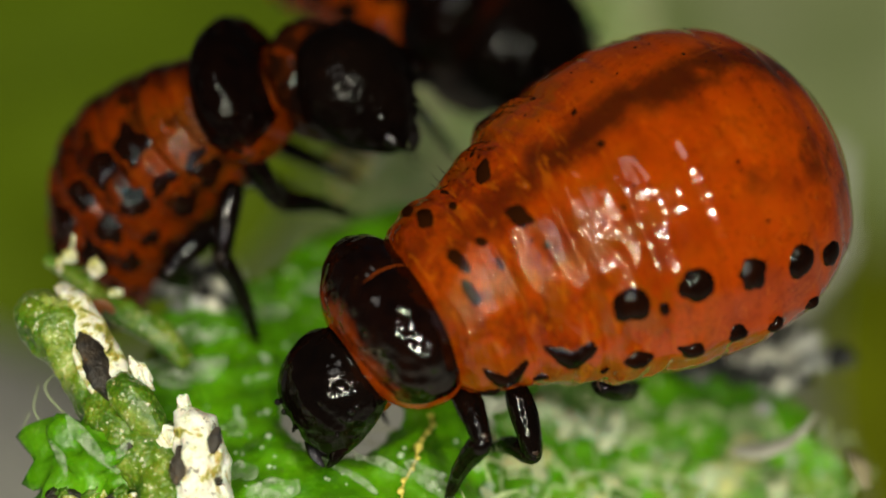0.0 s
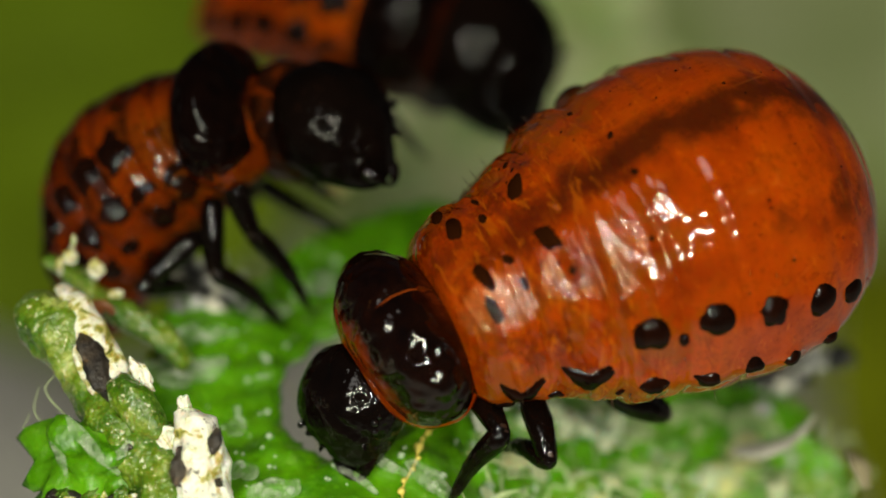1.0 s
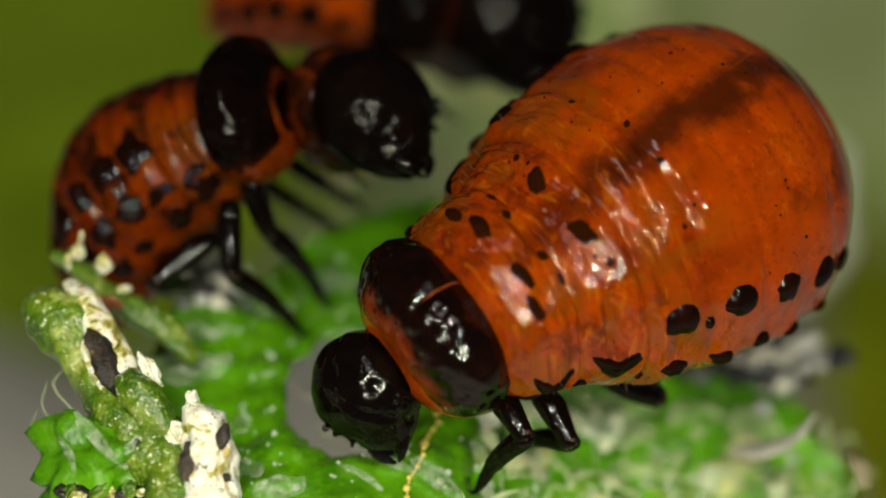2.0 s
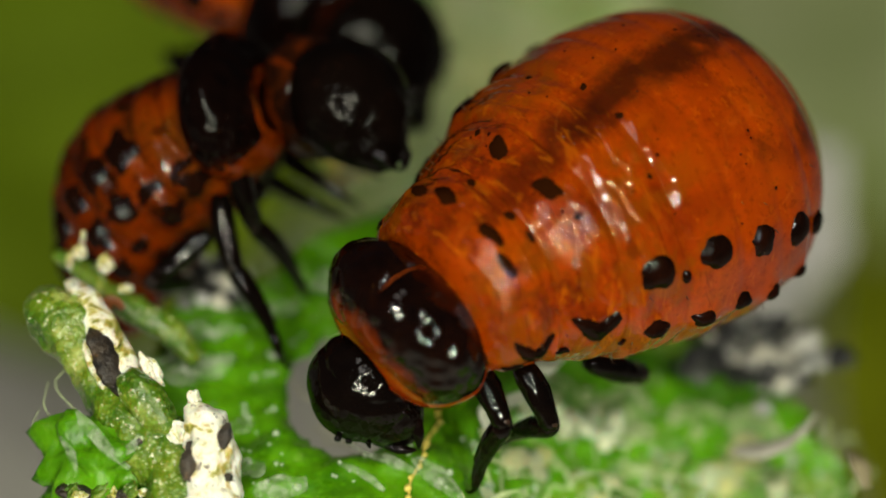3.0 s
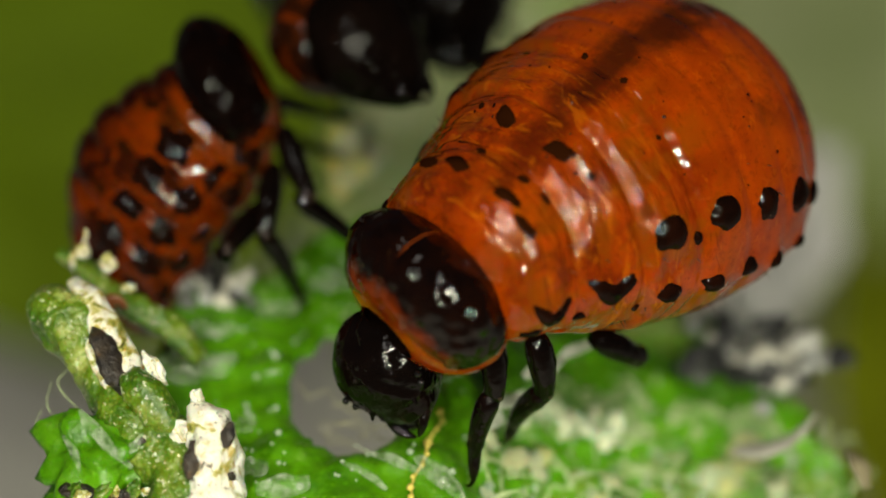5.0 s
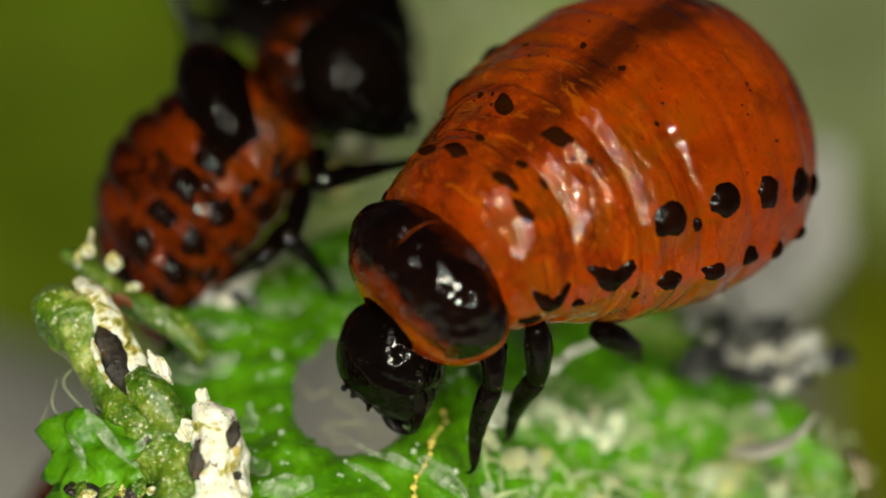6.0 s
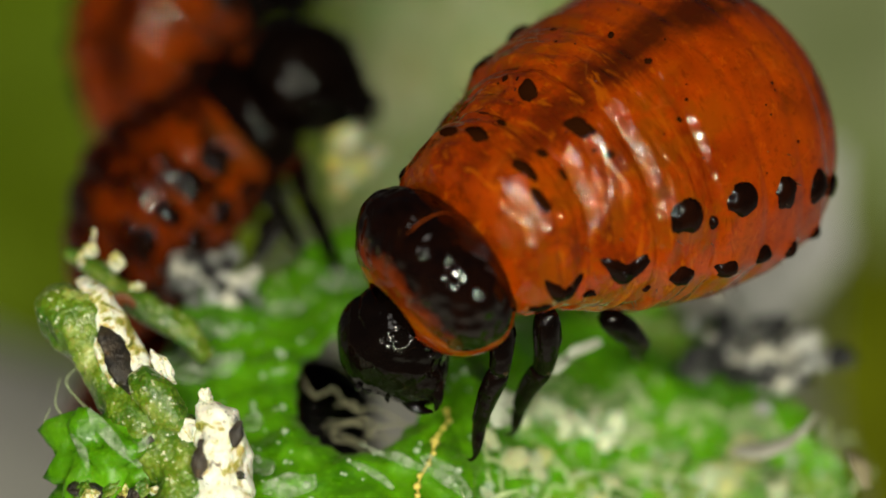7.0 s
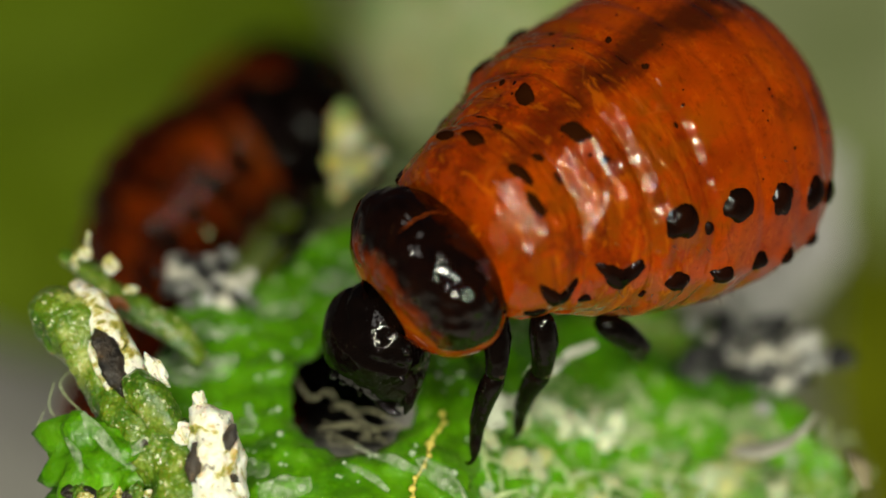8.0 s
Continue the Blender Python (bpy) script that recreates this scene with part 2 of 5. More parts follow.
HEAD_C = [(0, 1.282, 2.877, 1.811, -32.1, -53.7, -15.3), (0.2, 1.420, 3.004, 1.863, -32.3, -51.6, -17.5), (0.4, 1.376, 3.137, 1.922, -32.5, -49.5, -19.7), (0.6, 1.285, 3.137, 1.922, -34.3, -48.6, -20.7), (0.8, 0.801, 2.899, 1.738, -37.6, -48.7, -20.7), (1, 0.709, 2.848, 1.776, -40.8, -48.8, -20.7), (1.2, 0.764, 2.981, 1.835, -37.3, -50.7, -18.5), (1.5, 1.677, 3.298, 2.064, -32.1, -53.7, -15.3), (1.7, 1.568, 3.318, 2.083, -34.7, -53.6, -14.9), (2.8, -0.675, 3.154, 1.865, -48.8, -53.0, -12.8), (3, -1.131, 3.003, 1.682, -51.3, -52.9, -12.5), (3.2, -1.751, 3.156, 1.863, -50.9, -53.8, -10.8), (3.5, -1.970, 3.121, 1.821, -50.5, -55.2, -8.1), (3.7, -1.775, 3.293, 1.715, -50.8, -54.3, -9.9), (3.9, -1.138, 3.418, 1.553, -51.1, -53.4, -11.6), (4, -0.359, 3.510, 1.507, -51.3, -52.9, -12.5), (4.1, -0.009, 3.629, 1.394, -51.3, -52.9, -12.5), (4.3, 0.148, 3.916, 1.226, -51.3, -52.9, -12.5), (4.5, 0.149, 4.466, 1.371, -51.3, -52.9, -12.5), (4.7, 0.102, 4.768, 1.727, -49.8, -52.1, -14.4), (5.8, -1.202, 4.361, 1.218, -43.0, -47.4, -23.6), (6, -1.668, 4.231, 1.059, -41.9, -46.5, -25.1), (6.2, -2.091, 4.339, 1.002, -38.2, -47.2, -23.3), (6.4, -2.563, 4.363, 0.844, -34.6, -48.1, -21.6), (6.5, -2.846, 4.471, 0.880, -32.7, -48.5, -20.7), (6.63, -3.057, 5.267, 0.704, -25.5, -53.0, -19.4), (6.75, -3.251, 6.001, 0.541, -18.3, -57.3, -19.0), (6.87, -3.445, 6.735, 0.378, -10.2, -61.5, -19.6), (7, -3.656, 7.531, 0.202, 0.2, -66.0, -22.1), (7.2, -3.634, 8.512, -0.808, 0.2, -66.0, -22.1), (7.5, -3.233, 10.913, -1.213, 0.2, -66.0, -22.1), (8, -2.548, 10.671, -5.391, 0.2, -66.0, -22.1)]
BODY_D = [(0, -4.324, -0.848, -7.233, -17.0, -16.7, -1.1), (5, -4.324, -0.113, -6.358, -16.3, -8.2, -8.5), (6.3, -5.308, 0.720, -5.054, -16.2, -8.0, -8.6), (6.6, -4.884, 1.456, -3.866, -16.2, -7.8, -8.8), (7, -4.284, 1.081, -4.001, -16.4, -10.0, -7.1), (7.5, -4.614, 1.142, -3.929, -16.2, -7.9, -8.9), (8, -4.359, 1.142, -3.929, -16.2, -7.9, -8.9)]
NECK_D = [(0, -3.121, -0.909, -6.902, -16.2, -1.4, -8.4), (5, -3.121, -0.300, -6.175, -16.2, -0.6, -9.1), (6.3, -4.104, 0.530, -4.876, -16.2, -1.7, -8.7), (6.6, -3.686, 1.262, -3.692, -16.2, -1.6, -8.9), (7, -3.117, 0.762, -3.977, -16.1, -2.8, -9.6), (7.5, -2.882, 0.853, -3.869, -16.3, -4.0, -5.9), (8, -2.864, 0.853, -3.869, -16.3, -5.1, -5.9)]
HEAD_D = [(0, -2.123, -1.134, -7.077, -22.8, -53.7, -17.0), (5, -2.123, -0.464, -6.278, -22.8, -53.7, -17.0), (6.3, -3.203, 0.395, -4.944, -22.8, -53.7, -17.0), (6.6, -2.788, 1.126, -3.760, -22.8, -53.7, -17.0), (7, -1.972, 0.627, -4.044, -22.8, -53.7, -17.0), (7.5, -1.691, 0.748, -3.901, -22.8, -53.7, -17.0), (8, -1.672, 0.766, -3.879, -22.8, -53.7, -17.0)]
LEAF_ROWS = [(0, -0.19, -0.084, 0, 0), (0.5, -0.162, -0.063, 0, 0), (1, -0.183, -0.084, 0, 0), (1.5, -0.128, -0.021, 0, 0), (3, -0.085, -0.021, 0, 0), (3.5, -0.029, 0.0, 0, 0), (4, -0.023, 0.031, 0, 0), (4.5, -0.05, 0.0, 0, 0), (6, 0.0, 0.0, 0, 0), (6.5, 0.091, 0.053, 0, 0), (7, 0.049, 0.021, 0, 0), (7.5, 0.029, 0.0, 0, 0), (8, -0.02, -0.031, 0, 0)]
STUB_ROWS = [(0, -0.27, -0.055, -0.066, 0), (0.5, -0.221, -0.05, -0.06, 0), (1, -0.266, -0.066, -0.078, 0), (1.5, -0.172, -0.021, -0.025, 0), (3, -0.123, -0.016, -0.019, 0), (3.5, -0.057, -0.008, -0.009, 0), (4, -0.025, 0.011, 0.013, 0), (4.5, -0.082, -0.008, -0.009, 0), (6, 0.0, 0.0, 0.0, 0), (6.5, 0.094, 0.024, 0.028, 0), (7, 0.045, 0.003, 0.003, 0), (7.5, 0.012, -0.008, -0.009, 0), (8, -0.045, -0.026, -0.031, 0)]

# ---- materials ----
def material(name, base=(0.5, 0.5, 0.5), rough=0.5, **sockets):
    m = bpy.data.materials.new(name)
    m.use_nodes = True
    b = m.node_tree.nodes["Principled BSDF"]
    b.inputs["Base Color"].default_value = (*base, 1)
    b.inputs["Roughness"].default_value = rough
    for key, value in sockets.items():
        b.inputs[key.replace("_", " ")].default_value = value
    return m


class Nodes:
    """Short hand for the nodes of one material, in millimetres of the object's own space."""

    def __init__(self, m):
        self.tree, self.out = m.node_tree, m.node_tree.nodes["Principled BSDF"]
        tc = self.add("ShaderNodeTexCoord")
        mp = self.add("ShaderNodeMapping")
        mp.inputs["Scale"].default_value = (1000, 1000, 1000)
        self.link(tc.outputs["Object"], mp.inputs["Vector"])
        self.mm = mp.outputs["Vector"]

    def add(self, kind):
        return self.tree.nodes.new(kind)

    def link(self, a, b):
        self.tree.links.new(a, b)

    def noise(self, scale, detail=4.0, rough=0.6, stretch=None, distort=0.0):
        n = self.add("ShaderNodeTexNoise")
        n.inputs["Scale"].default_value, n.inputs["Detail"].default_value = scale, detail
        n.inputs["Roughness"].default_value, n.inputs["Distortion"].default_value = rough, distort
        v = self.mm
        if stretch:
            mp = self.add("ShaderNodeMapping")
            mp.inputs["Scale"].default_value = stretch
            self.link(v, mp.inputs["Vector"])
            v = mp.outputs["Vector"]
        self.link(v, n.inputs["Vector"])
        return n.outputs["Fac"]

    def cells(self, scale, feature="F1"):
        n = self.add("ShaderNodeTexVoronoi")
        n.feature = feature
        n.inputs["Scale"].default_value = scale
        self.link(self.mm, n.inputs["Vector"])
        return n.outputs["Distance"]

    def ramp(self, fac, *stops):
        r = self.add("ShaderNodeValToRGB")
        e = r.color_ramp.elements
        while len(e) < len(stops):
            e.new(0.5)
        for el, (p, c) in zip(e, stops):
            el.position, el.color = p, (*c, 1) if len(c) == 3 else c
        self.link(fac, r.inputs["Fac"])
        return r.outputs["Color"]

    def mask(self, fac, lo, hi):
        r = self.add("ShaderNodeMapRange")
        r.interpolation_type = "SMOOTHSTEP"
        r.inputs["From Min"].default_value, r.inputs["From Max"].default_value = lo, hi
        self.link(fac, r.inputs["Value"])
        return r.outputs["Result"]

    def math(self, op, a, b=0.0):
        n = self.add("ShaderNodeMath")
        n.operation = op
        for i, v in enumerate((a, b)):
            if isinstance(v, (int, float)):
                n.inputs[i].default_value = v
            else:
                self.link(v, n.inputs[i])
        return n.outputs[0]

    def axes(self):
        n = self.add("ShaderNodeSeparateXYZ")
        self.link(self.mm, n.inputs[0])
        return n.outputs

    def mix(self, fac, a, b):
        n = self.add("ShaderNodeMixRGB")
        for i, v in enumerate((fac, a, b)):
            if isinstance(v, tuple):
                n.inputs[i].default_value = (*v, 1)
            elif isinstance(v, (int, float)):
                n.inputs[i].default_value = v
            else:
                self.link(v, n.inputs[i])
        return n.outputs[0]

    def color(self, c):
        self.link(c, self.out.inputs["Base Color"])

    def rough(self, fac, lo, hi):
        self.link(self.ramp(fac, (0.3, (lo,) * 3), (0.7, (hi,) * 3)), self.out.inputs["Roughness"])

    def bump(self, *layers):
        """layers: (height, millimetres, strength), coarse first."""
        last = None
        for h, d, s in layers:
            b = self.add("ShaderNodeBump")
            b.inputs["Distance"].default_value, b.inputs["Strength"].default_value = d * MM, s
            self.link(h, b.inputs["Height"])
            if last:
                self.link(last, b.inputs["Normal"])
            last = b.outputs["Normal"]
        self.link(last, self.out.inputs["Normal"])
        self.link(last, self.out.inputs["Coat Normal"])


def skin_material(name, light, deep, stripe, stripe_width, dull=0.0, gloss=0.8, mottle=0.0):
    """Taut translucent larval skin, a dark gut showing along the back."""
    m = material(name, light, 0.4, Subsurface_Weight=0.3, Subsurface_Scale=0.3 * MM, Specular_IOR_Level=0.0, Coat_Weight=gloss, Coat_Roughness=0.05)
    m.node_tree.nodes["Principled BSDF"].inputs["Subsurface Radius"].default_value = (1.0, 0.30, 0.05)
    n = Nodes(m)
    x, y, z = n.axes()
    c = n.ramp(n.noise(0.9, 6, 0.62), (0.3, deep), (0.5, light), (0.74, (light[0] * 1.15, light[1] * 1.5, light[2] * 2)))
    c = n.mix(n.math("MULTIPLY", n.mask(n.noise(3.6, 6, 0.7), 0.50, 0.70), 0.55), c, deep)
    c = n.mix(n.math("MULTIPLY", n.mask(n.noise(1.9, 5, 0.65, stretch=(0.6, 1.4, 1.4)), 0.55, 0.72), 0.4), c, (light[0] * 1.2, light[1] * 1.7, light[2] * 2))
    # small brown freckles and yellowish fat bodies under the skin
    c = n.mix(n.math("MULTIPLY", n.mask(n.noise(7.5, 4, 0.65), 0.56, 0.68), 0.5), c, deep)
    c = n.mix(n.math("MULTIPLY", n.mask(n.noise(5.2, 4, 0.7, stretch=(1.6, 0.7, 0.7)), 0.58, 0.68), 0.45), c, (light[0] * 1.35, light[1] * 2.3, light[2] * 6))
    if mottle:
        c = n.mix(n.math("MULTIPLY", n.mask(n.noise(1.5, 5, 0.65, distort=0.5), 0.50, 0.60), mottle), c, stripe)
    # mid-dorsal gut line, uneven in width and broken
    wob = n.math("MULTIPLY", n.math("SUBTRACT", n.noise(0.8, 5), 0.5), 1.5)
    off = n.math("ABSOLUTE", n.math("ADD", y, wob))
    line = n.mask(off, stripe_width * 1.15, stripe_width * 0.15)
    line = n.math("MULTIPLY", line, n.mask(z, 0.2, 0.8))
    line = n.math("MULTIPLY", line, n.mask(n.noise(1.1, 3), 0.20, 0.44))
    line = n.math("MULTIPLY", line, n.mask(x, 5.4, 1.6))
    c = n.mix(n.math("MULTIPLY", line, 0.86), c, stripe)
    # brown organs showing behind the head
    organ = n.math("MULTIPLY", n.mask(n.noise(2.1, 6, 0.68), 0.45, 0.60), n.math("MULTIPLY", n.mask(x, 1.9, 3.0), n.mask(z, -0.3, 0.6)))
    c = n.mix(n.math("MULTIPLY", organ, 0.7), c, tuple(0.5 * (a + b) for a, b in zip(deep, stripe)))
    # paler clouded bands low on the flank and towards the tail
    band = n.math("MULTIPLY", n.mask(n.math("ABSOLUTE", n.math("SUBTRACT", n.math("ABSOLUTE", y), 1.55)), 0.55, 0.1), n.mask(x, 1.0, -0.6))
    band = n.math("MULTIPLY", n.math("MULTIPLY", band, n.mask(z, 0.3, 1.0)), n.mask(n.noise(1.6, 5), 0.4, 0.62))
    c = n.mix(n.math("MULTIPLY", band, 0.72), c, stripe)
    # dull ochre clouding on the fore flanks, and thin dark lines in the folds
    ochre = n.math("MULTIPLY", n.mask(n.noise(1.6, 6, 0.68), 0.44, 0.58), n.math("MULTIPLY", n.mask(x, 0.6, 1.6), n.mask(n.math("ABSOLUTE", y), 0.5, 1.0)))
    c = n.mix(n.math("MULTIPLY", ochre, 0.75), c, (light[0] * 0.62, light[1] * 1.15, light[2] * 4))
    line = n.mask(n.noise(2.0, 3, 0.6, stretch=(2.6, 0.5, 0.5), distort=0.5), 0.60, 0.68)
    c = n.mix(n.math("MULTIPLY", n.math("MULTIPLY", line, n.mask(x, -0.5, 1.8)), 0.55), c, tuple(v * 0.6 for v in deep))
    crease = n.mask(n.noise(3.4, 3, 0.6, stretch=(2.2, 0.55, 0.55), distort=0.7), 0.56, 0.64)
    c = n.mix(n.math("MULTIPLY", n.math("MULTIPLY", crease, n.mask(x, 1.0, 2.4)), 0.5), c, (light[0] * 1.3, light[1] * 2.6, light[2] * 10))
    # fine pale veins (tracheae)
    vein = n.mask(n.cells(0.9, "DISTANCE_TO_EDGE"), 0.022, 0.004)
    c = n.mix(n.math("MULTIPLY", n.math("MULTIPLY", vein, n.mask(n.noise(1.2, 2), 0.5, 0.65)), 0.08), c, (0.6, 0.20, 0.03))
    n.color(c)
    n.rough(n.noise(2.2, 4), 0.28 + dull, 0.5 + dull)
    # taut and smooth behind, ever more finely crumpled towards the head
    fold = n.noise(1.0, 1.5, 0.5, stretch=(4.2, 1.1, 1.1), distort=0.4)
    crumple = n.math("MULTIPLY", n.noise(4.6, 1.0, 0.5, stretch=(1.7, 0.6, 0.6)), n.mask(x, 0.9, 2.4))
    pucker = n.noise(3.0, 1.5, 0.5, stretch=(2.6, 1.0, 1.0), distort=0.8)
    pucker = n.math("MULTIPLY", pucker, n.mask(x, 0.8, 2.6))
    fine = n.math("MULTIPLY", n.noise(9.5, 1.0, 0.5, stretch=(1.6, 0.5, 0.5)), n.mask(x, 0.6, 2.2))
    dimple = n.noise(2.3, 0.0, 0.5)
    n.bump((fold, 0.012, 0.8), (dimple, 0.014, 1.0), (crumple, 0.034, 1.0), (pucker, 0.034, 1.0), (fine, 0.008, 1.0))
    return m


SKIN = skin_material("larva_skin", (0.270, 0.0315, 0.0001), (0.115, 0.0105, 0.0001), (0.020, 0.004, 0.0010), 0.48, 0.0, 0.85)
SKIN_DULL = skin_material("larva_skin_dull", (0.135, 0.017, 0.0003), (0.022, 0.003, 0.0003), (0.004, 0.0012, 0.0008), 0.6, 0.08, 0.34, 0.85)


SKIN_FAR = skin_material("larva_skin_far", (0.270, 0.033, 0.0003), (0.060, 0.007, 0.0003), (0.008, 0.002, 0.0008), 0.5, 0.08, 0.4, 0.4)


def chitin_material(name, gloss, blur):
    m = material(name, (0.004, 0.002, 0.0015), 0.25, Specular_IOR_Level=0.0, Coat_Weight=gloss, Coat_Roughness=blur)
    n = Nodes(m)
    n.color(n.ramp(n.noise(1.3, 5), (0.35, (0.0018, 0.0011, 0.0009)), (0.6, (0.0034, 0.0018, 0.0013)), (0.8, (0.010, 0.0034, 0.0018))))
    n.rough(n.noise(3.0, 4), 0.14, 0.36)
    n.bump((n.noise(2.6, 2, 0.5), 0.06, 0.8), (n.noise(8, 2, 0.5), 0.018, 0.7), (n.cells(15), 0.003, 0.5))
    return m


CHITIN = chitin_material("black_chitin", 0.5, 0.06)
CHITIN_DULL = chitin_material("dull_black_chitin", 0.17, 0.14)


def plate_material():
    m = material("dark_plate", (0.006, 0.002, 0.001), 0.35, Specular_IOR_Level=0.0, Coat_Weight=0.22, Coat_Roughness=0.08)
    n = Nodes(m)
    n.color(n.ramp(n.noise(2.4, 4), (0.35, (0.0035, 0.0015, 0.001)), (0.75, (0.012, 0.003, 0.0012))))
    n.bump((n.noise(6, 3, 0.5), 0.02, 0.6),)
    return m


PLATE = plate_material()
FAINT = material("faint_brown_plate", (0.016, 0.0042, 0.001), 0.6, Specular_IOR_Level=0.0)


def collar_material(name, edge=1.0):
    """The shield behind the head: black-brown, amber along its front edge."""
    m = material(name, (0.03, 0.01, 0.005), 0.3, Specular_IOR_Level=0.0, Coat_Weight=0.15 + 0.55 * edge, Coat_Roughness=0.14 - 0.11 * edge)
    n = Nodes(m)
    x, y, z = n.axes()
    w = n.math("ADD", x, n.math("MULTIPLY", n.math("SUBTRACT", n.noise(2.6, 5), 0.5), 0.55))
    front, rear, foot = n.mask(w, 0.52, 0.78), n.mask(w, -0.42, -0.85), n.mask(n.math("ADD", z, n.math("MULTIPLY", n.noise(3.0, 3), 0.3)), 0.0, -0.28)
    dark = n.ramp(n.noise(1.8, 5), (0.35, (0.0018, 0.0009, 0.0008)), (0.7, (0.0028 + 0.0050 * edge, 0.0012 + 0.0010 * edge, 0.0009)))
    c = n.mix(n.math("MULTIPLY", front, edge), dark, (0.125, 0.017, 0.0012))
    c = n.mix(n.math("MULTIPLY", rear, 0.8 * edge), c, (0.11, 0.014, 0.001))
    c = n.mix(n.math("MULTIPLY", foot, 0.8 * edge), c, (0.14, 0.018, 0.001))
    seam = n.math("MULTIPLY", n.mask(n.math("ABSOLUTE", n.math("ADD", y, n.math("MULTIPLY", n.math("SUBTRACT", n.noise(2, 2), 0.5), 0.1))), 0.022, 0.005), n.mask(x, 0.25, -0.05))
    c = n.mix(n.math("MULTIPLY", seam, 0.7), c, (0.25, 0.045, 0.005))
    c = n.mix(n.math("MULTIPLY", n.mask(n.noise(4.5, 4, 0.7), 0.66, 0.74), 0.5), c, (0.10, 0.040, 0.010))
    n.color(c)
    n.rough(n.noise(3.2, 4), 0.14, 0.34)
    n.bump((n.noise(2.2, 1.0, 0.5), 0.16, 1.0), (n.noise(5.0, 0.5, 0.5), 0.035, 1.0))
    return m


COLLAR = collar_material("neck_shield")
COLLAR_DARK = collar_material("dark_neck_shield", 0.12)


def neck_material():
    """Folded neck skin, blackish with brown-orange creases."""
    m = material("dark_neck_skin", (0.02, 0.006, 0.002), 0.4, Coat_Weight=0.3, Coat_Roughness=0.12, Specular_IOR_Level=0.0)
    n = Nodes(m)
    n.color(n.ramp(n.noise(2.2, 5, 0.65, distort=0.6), (0.38, (0.004, 0.0016, 0.001)), (0.55, (0.022, 0.005, 0.001)), (0.68, (0.11, 0.015, 0.0008))))
    n.bump((n.noise(2.5, 2, 0.5), 0.12, 1.0), (n.noise(6, 2, 0.5), 0.04, 1.0))
    return m


NECK_DARK = neck_material()
EYE_BLACK = material("eye", (0.006, 0.005, 0.005), 0.08)
AMBER = material("joint_amber", (0.022, 0.008, 0.003), 0.4)
BRISTLE = material("bristle", (0.05, 0.025, 0.012), 0.4)


def leaf_material(name, fresh, dark, pale, amount, gloss=0.3, grain=2.2):
    m = material(name, fresh, gloss, Subsurface_Weight=0.25, Subsurface_Scale=0.3 * MM, Specular_IOR_Level=0.3, Coat_Weight=0.35, Coat_Roughness=0.12)
    m.node_tree.nodes["Principled BSDF"].inputs["Subsurface Radius"].default_value = (0.5, 1.0, 0.1)
    n = Nodes(m)
    c = n.ramp(n.noise(0.8, 6, 0.65), (0.32, dark), (0.52, fresh), (0.72, tuple(min(1, v * 1.6) for v in fresh)))
    c = n.mix(n.math("MULTIPLY", n.mask(n.noise(grain, 6, 0.7), 0.57, 0.72), amount), c, pale)
    c = n.mix(n.math("MULTIPLY", n.mask(n.noise(grain * 2.7, 5, 0.7), 0.55, 0.7), 0.45), c, dark)
    c = n.mix(n.math("MULTIPLY", n.mask(n.cells(5.0), 0.32, 0.08), 0.3), c, tuple(v * 1.9 for v in fresh))
    n.color(c)
    n.rough(n.noise(4.0, 5), gloss - 0.12, gloss + 0.25)
    n.bump((n.noise(1.4, 3, 0.55), 0.16, 0.6), (n.noise(5.5, 3, 0.55), 0.035, 0.6), (n.noise(grain * 7, 3, 0.6), 0.012 * grain / 2.2, 0.7))
    return m


LEAF = leaf_material("leaf_flesh", (0.078, 0.245, 0.002), (0.034, 0.140, 0.001), (0.26, 0.44, 0.08), 0.4)


def grainy_material():
    """Rolled leaf edge: dark green to yellow-green, covered with moist grains."""
    m = material("leaf_skin", (0.09, 0.17, 0.006), 0.4, Subsurface_Weight=0.25, Subsurface_Scale=0.2 * MM, Specular_IOR_Level=0.3, Coat_Weight=0.7, Coat_Roughness=0.12)
    n = Nodes(m)
    c = n.ramp(n.noise(1.3, 5, 0.65), (0.32, (0.018, 0.062, 0.0015)), (0.46, (0.055, 0.130, 0.003)), (0.58, (0.125, 0.205, 0.008)), (0.72, (0.42, 0.46, 0.14)))
    c = n.mix(n.math("MULTIPLY", n.mask(n.cells(9.0), 0.40, 0.14), 0.30), c, (0.30, 0.38, 0.07))
    c = n.mix(n.math("MULTIPLY", n.mask(n.noise(9.0, 5, 0.7), 0.58, 0.65), 0.7), c, (0.78, 0.78, 0.56))
    c = n.mix(n.math("MULTIPLY", n.mask(n.noise(3.1, 5, 0.7), 0.60, 0.70), 0.6), c, (0.020, 0.05, 0.001))
    n.color(c)
    n.rough(n.noise(4.0, 5), 0.25, 0.55)
    n.bump((n.noise(2.4, 4, 0.6), 0.07, 0.7), (n.cells(13.0), -0.022, 0.9), (n.noise(20, 3, 0.6), 0.014, 0.8))
    return m


LEAF_MATT = grainy_material()


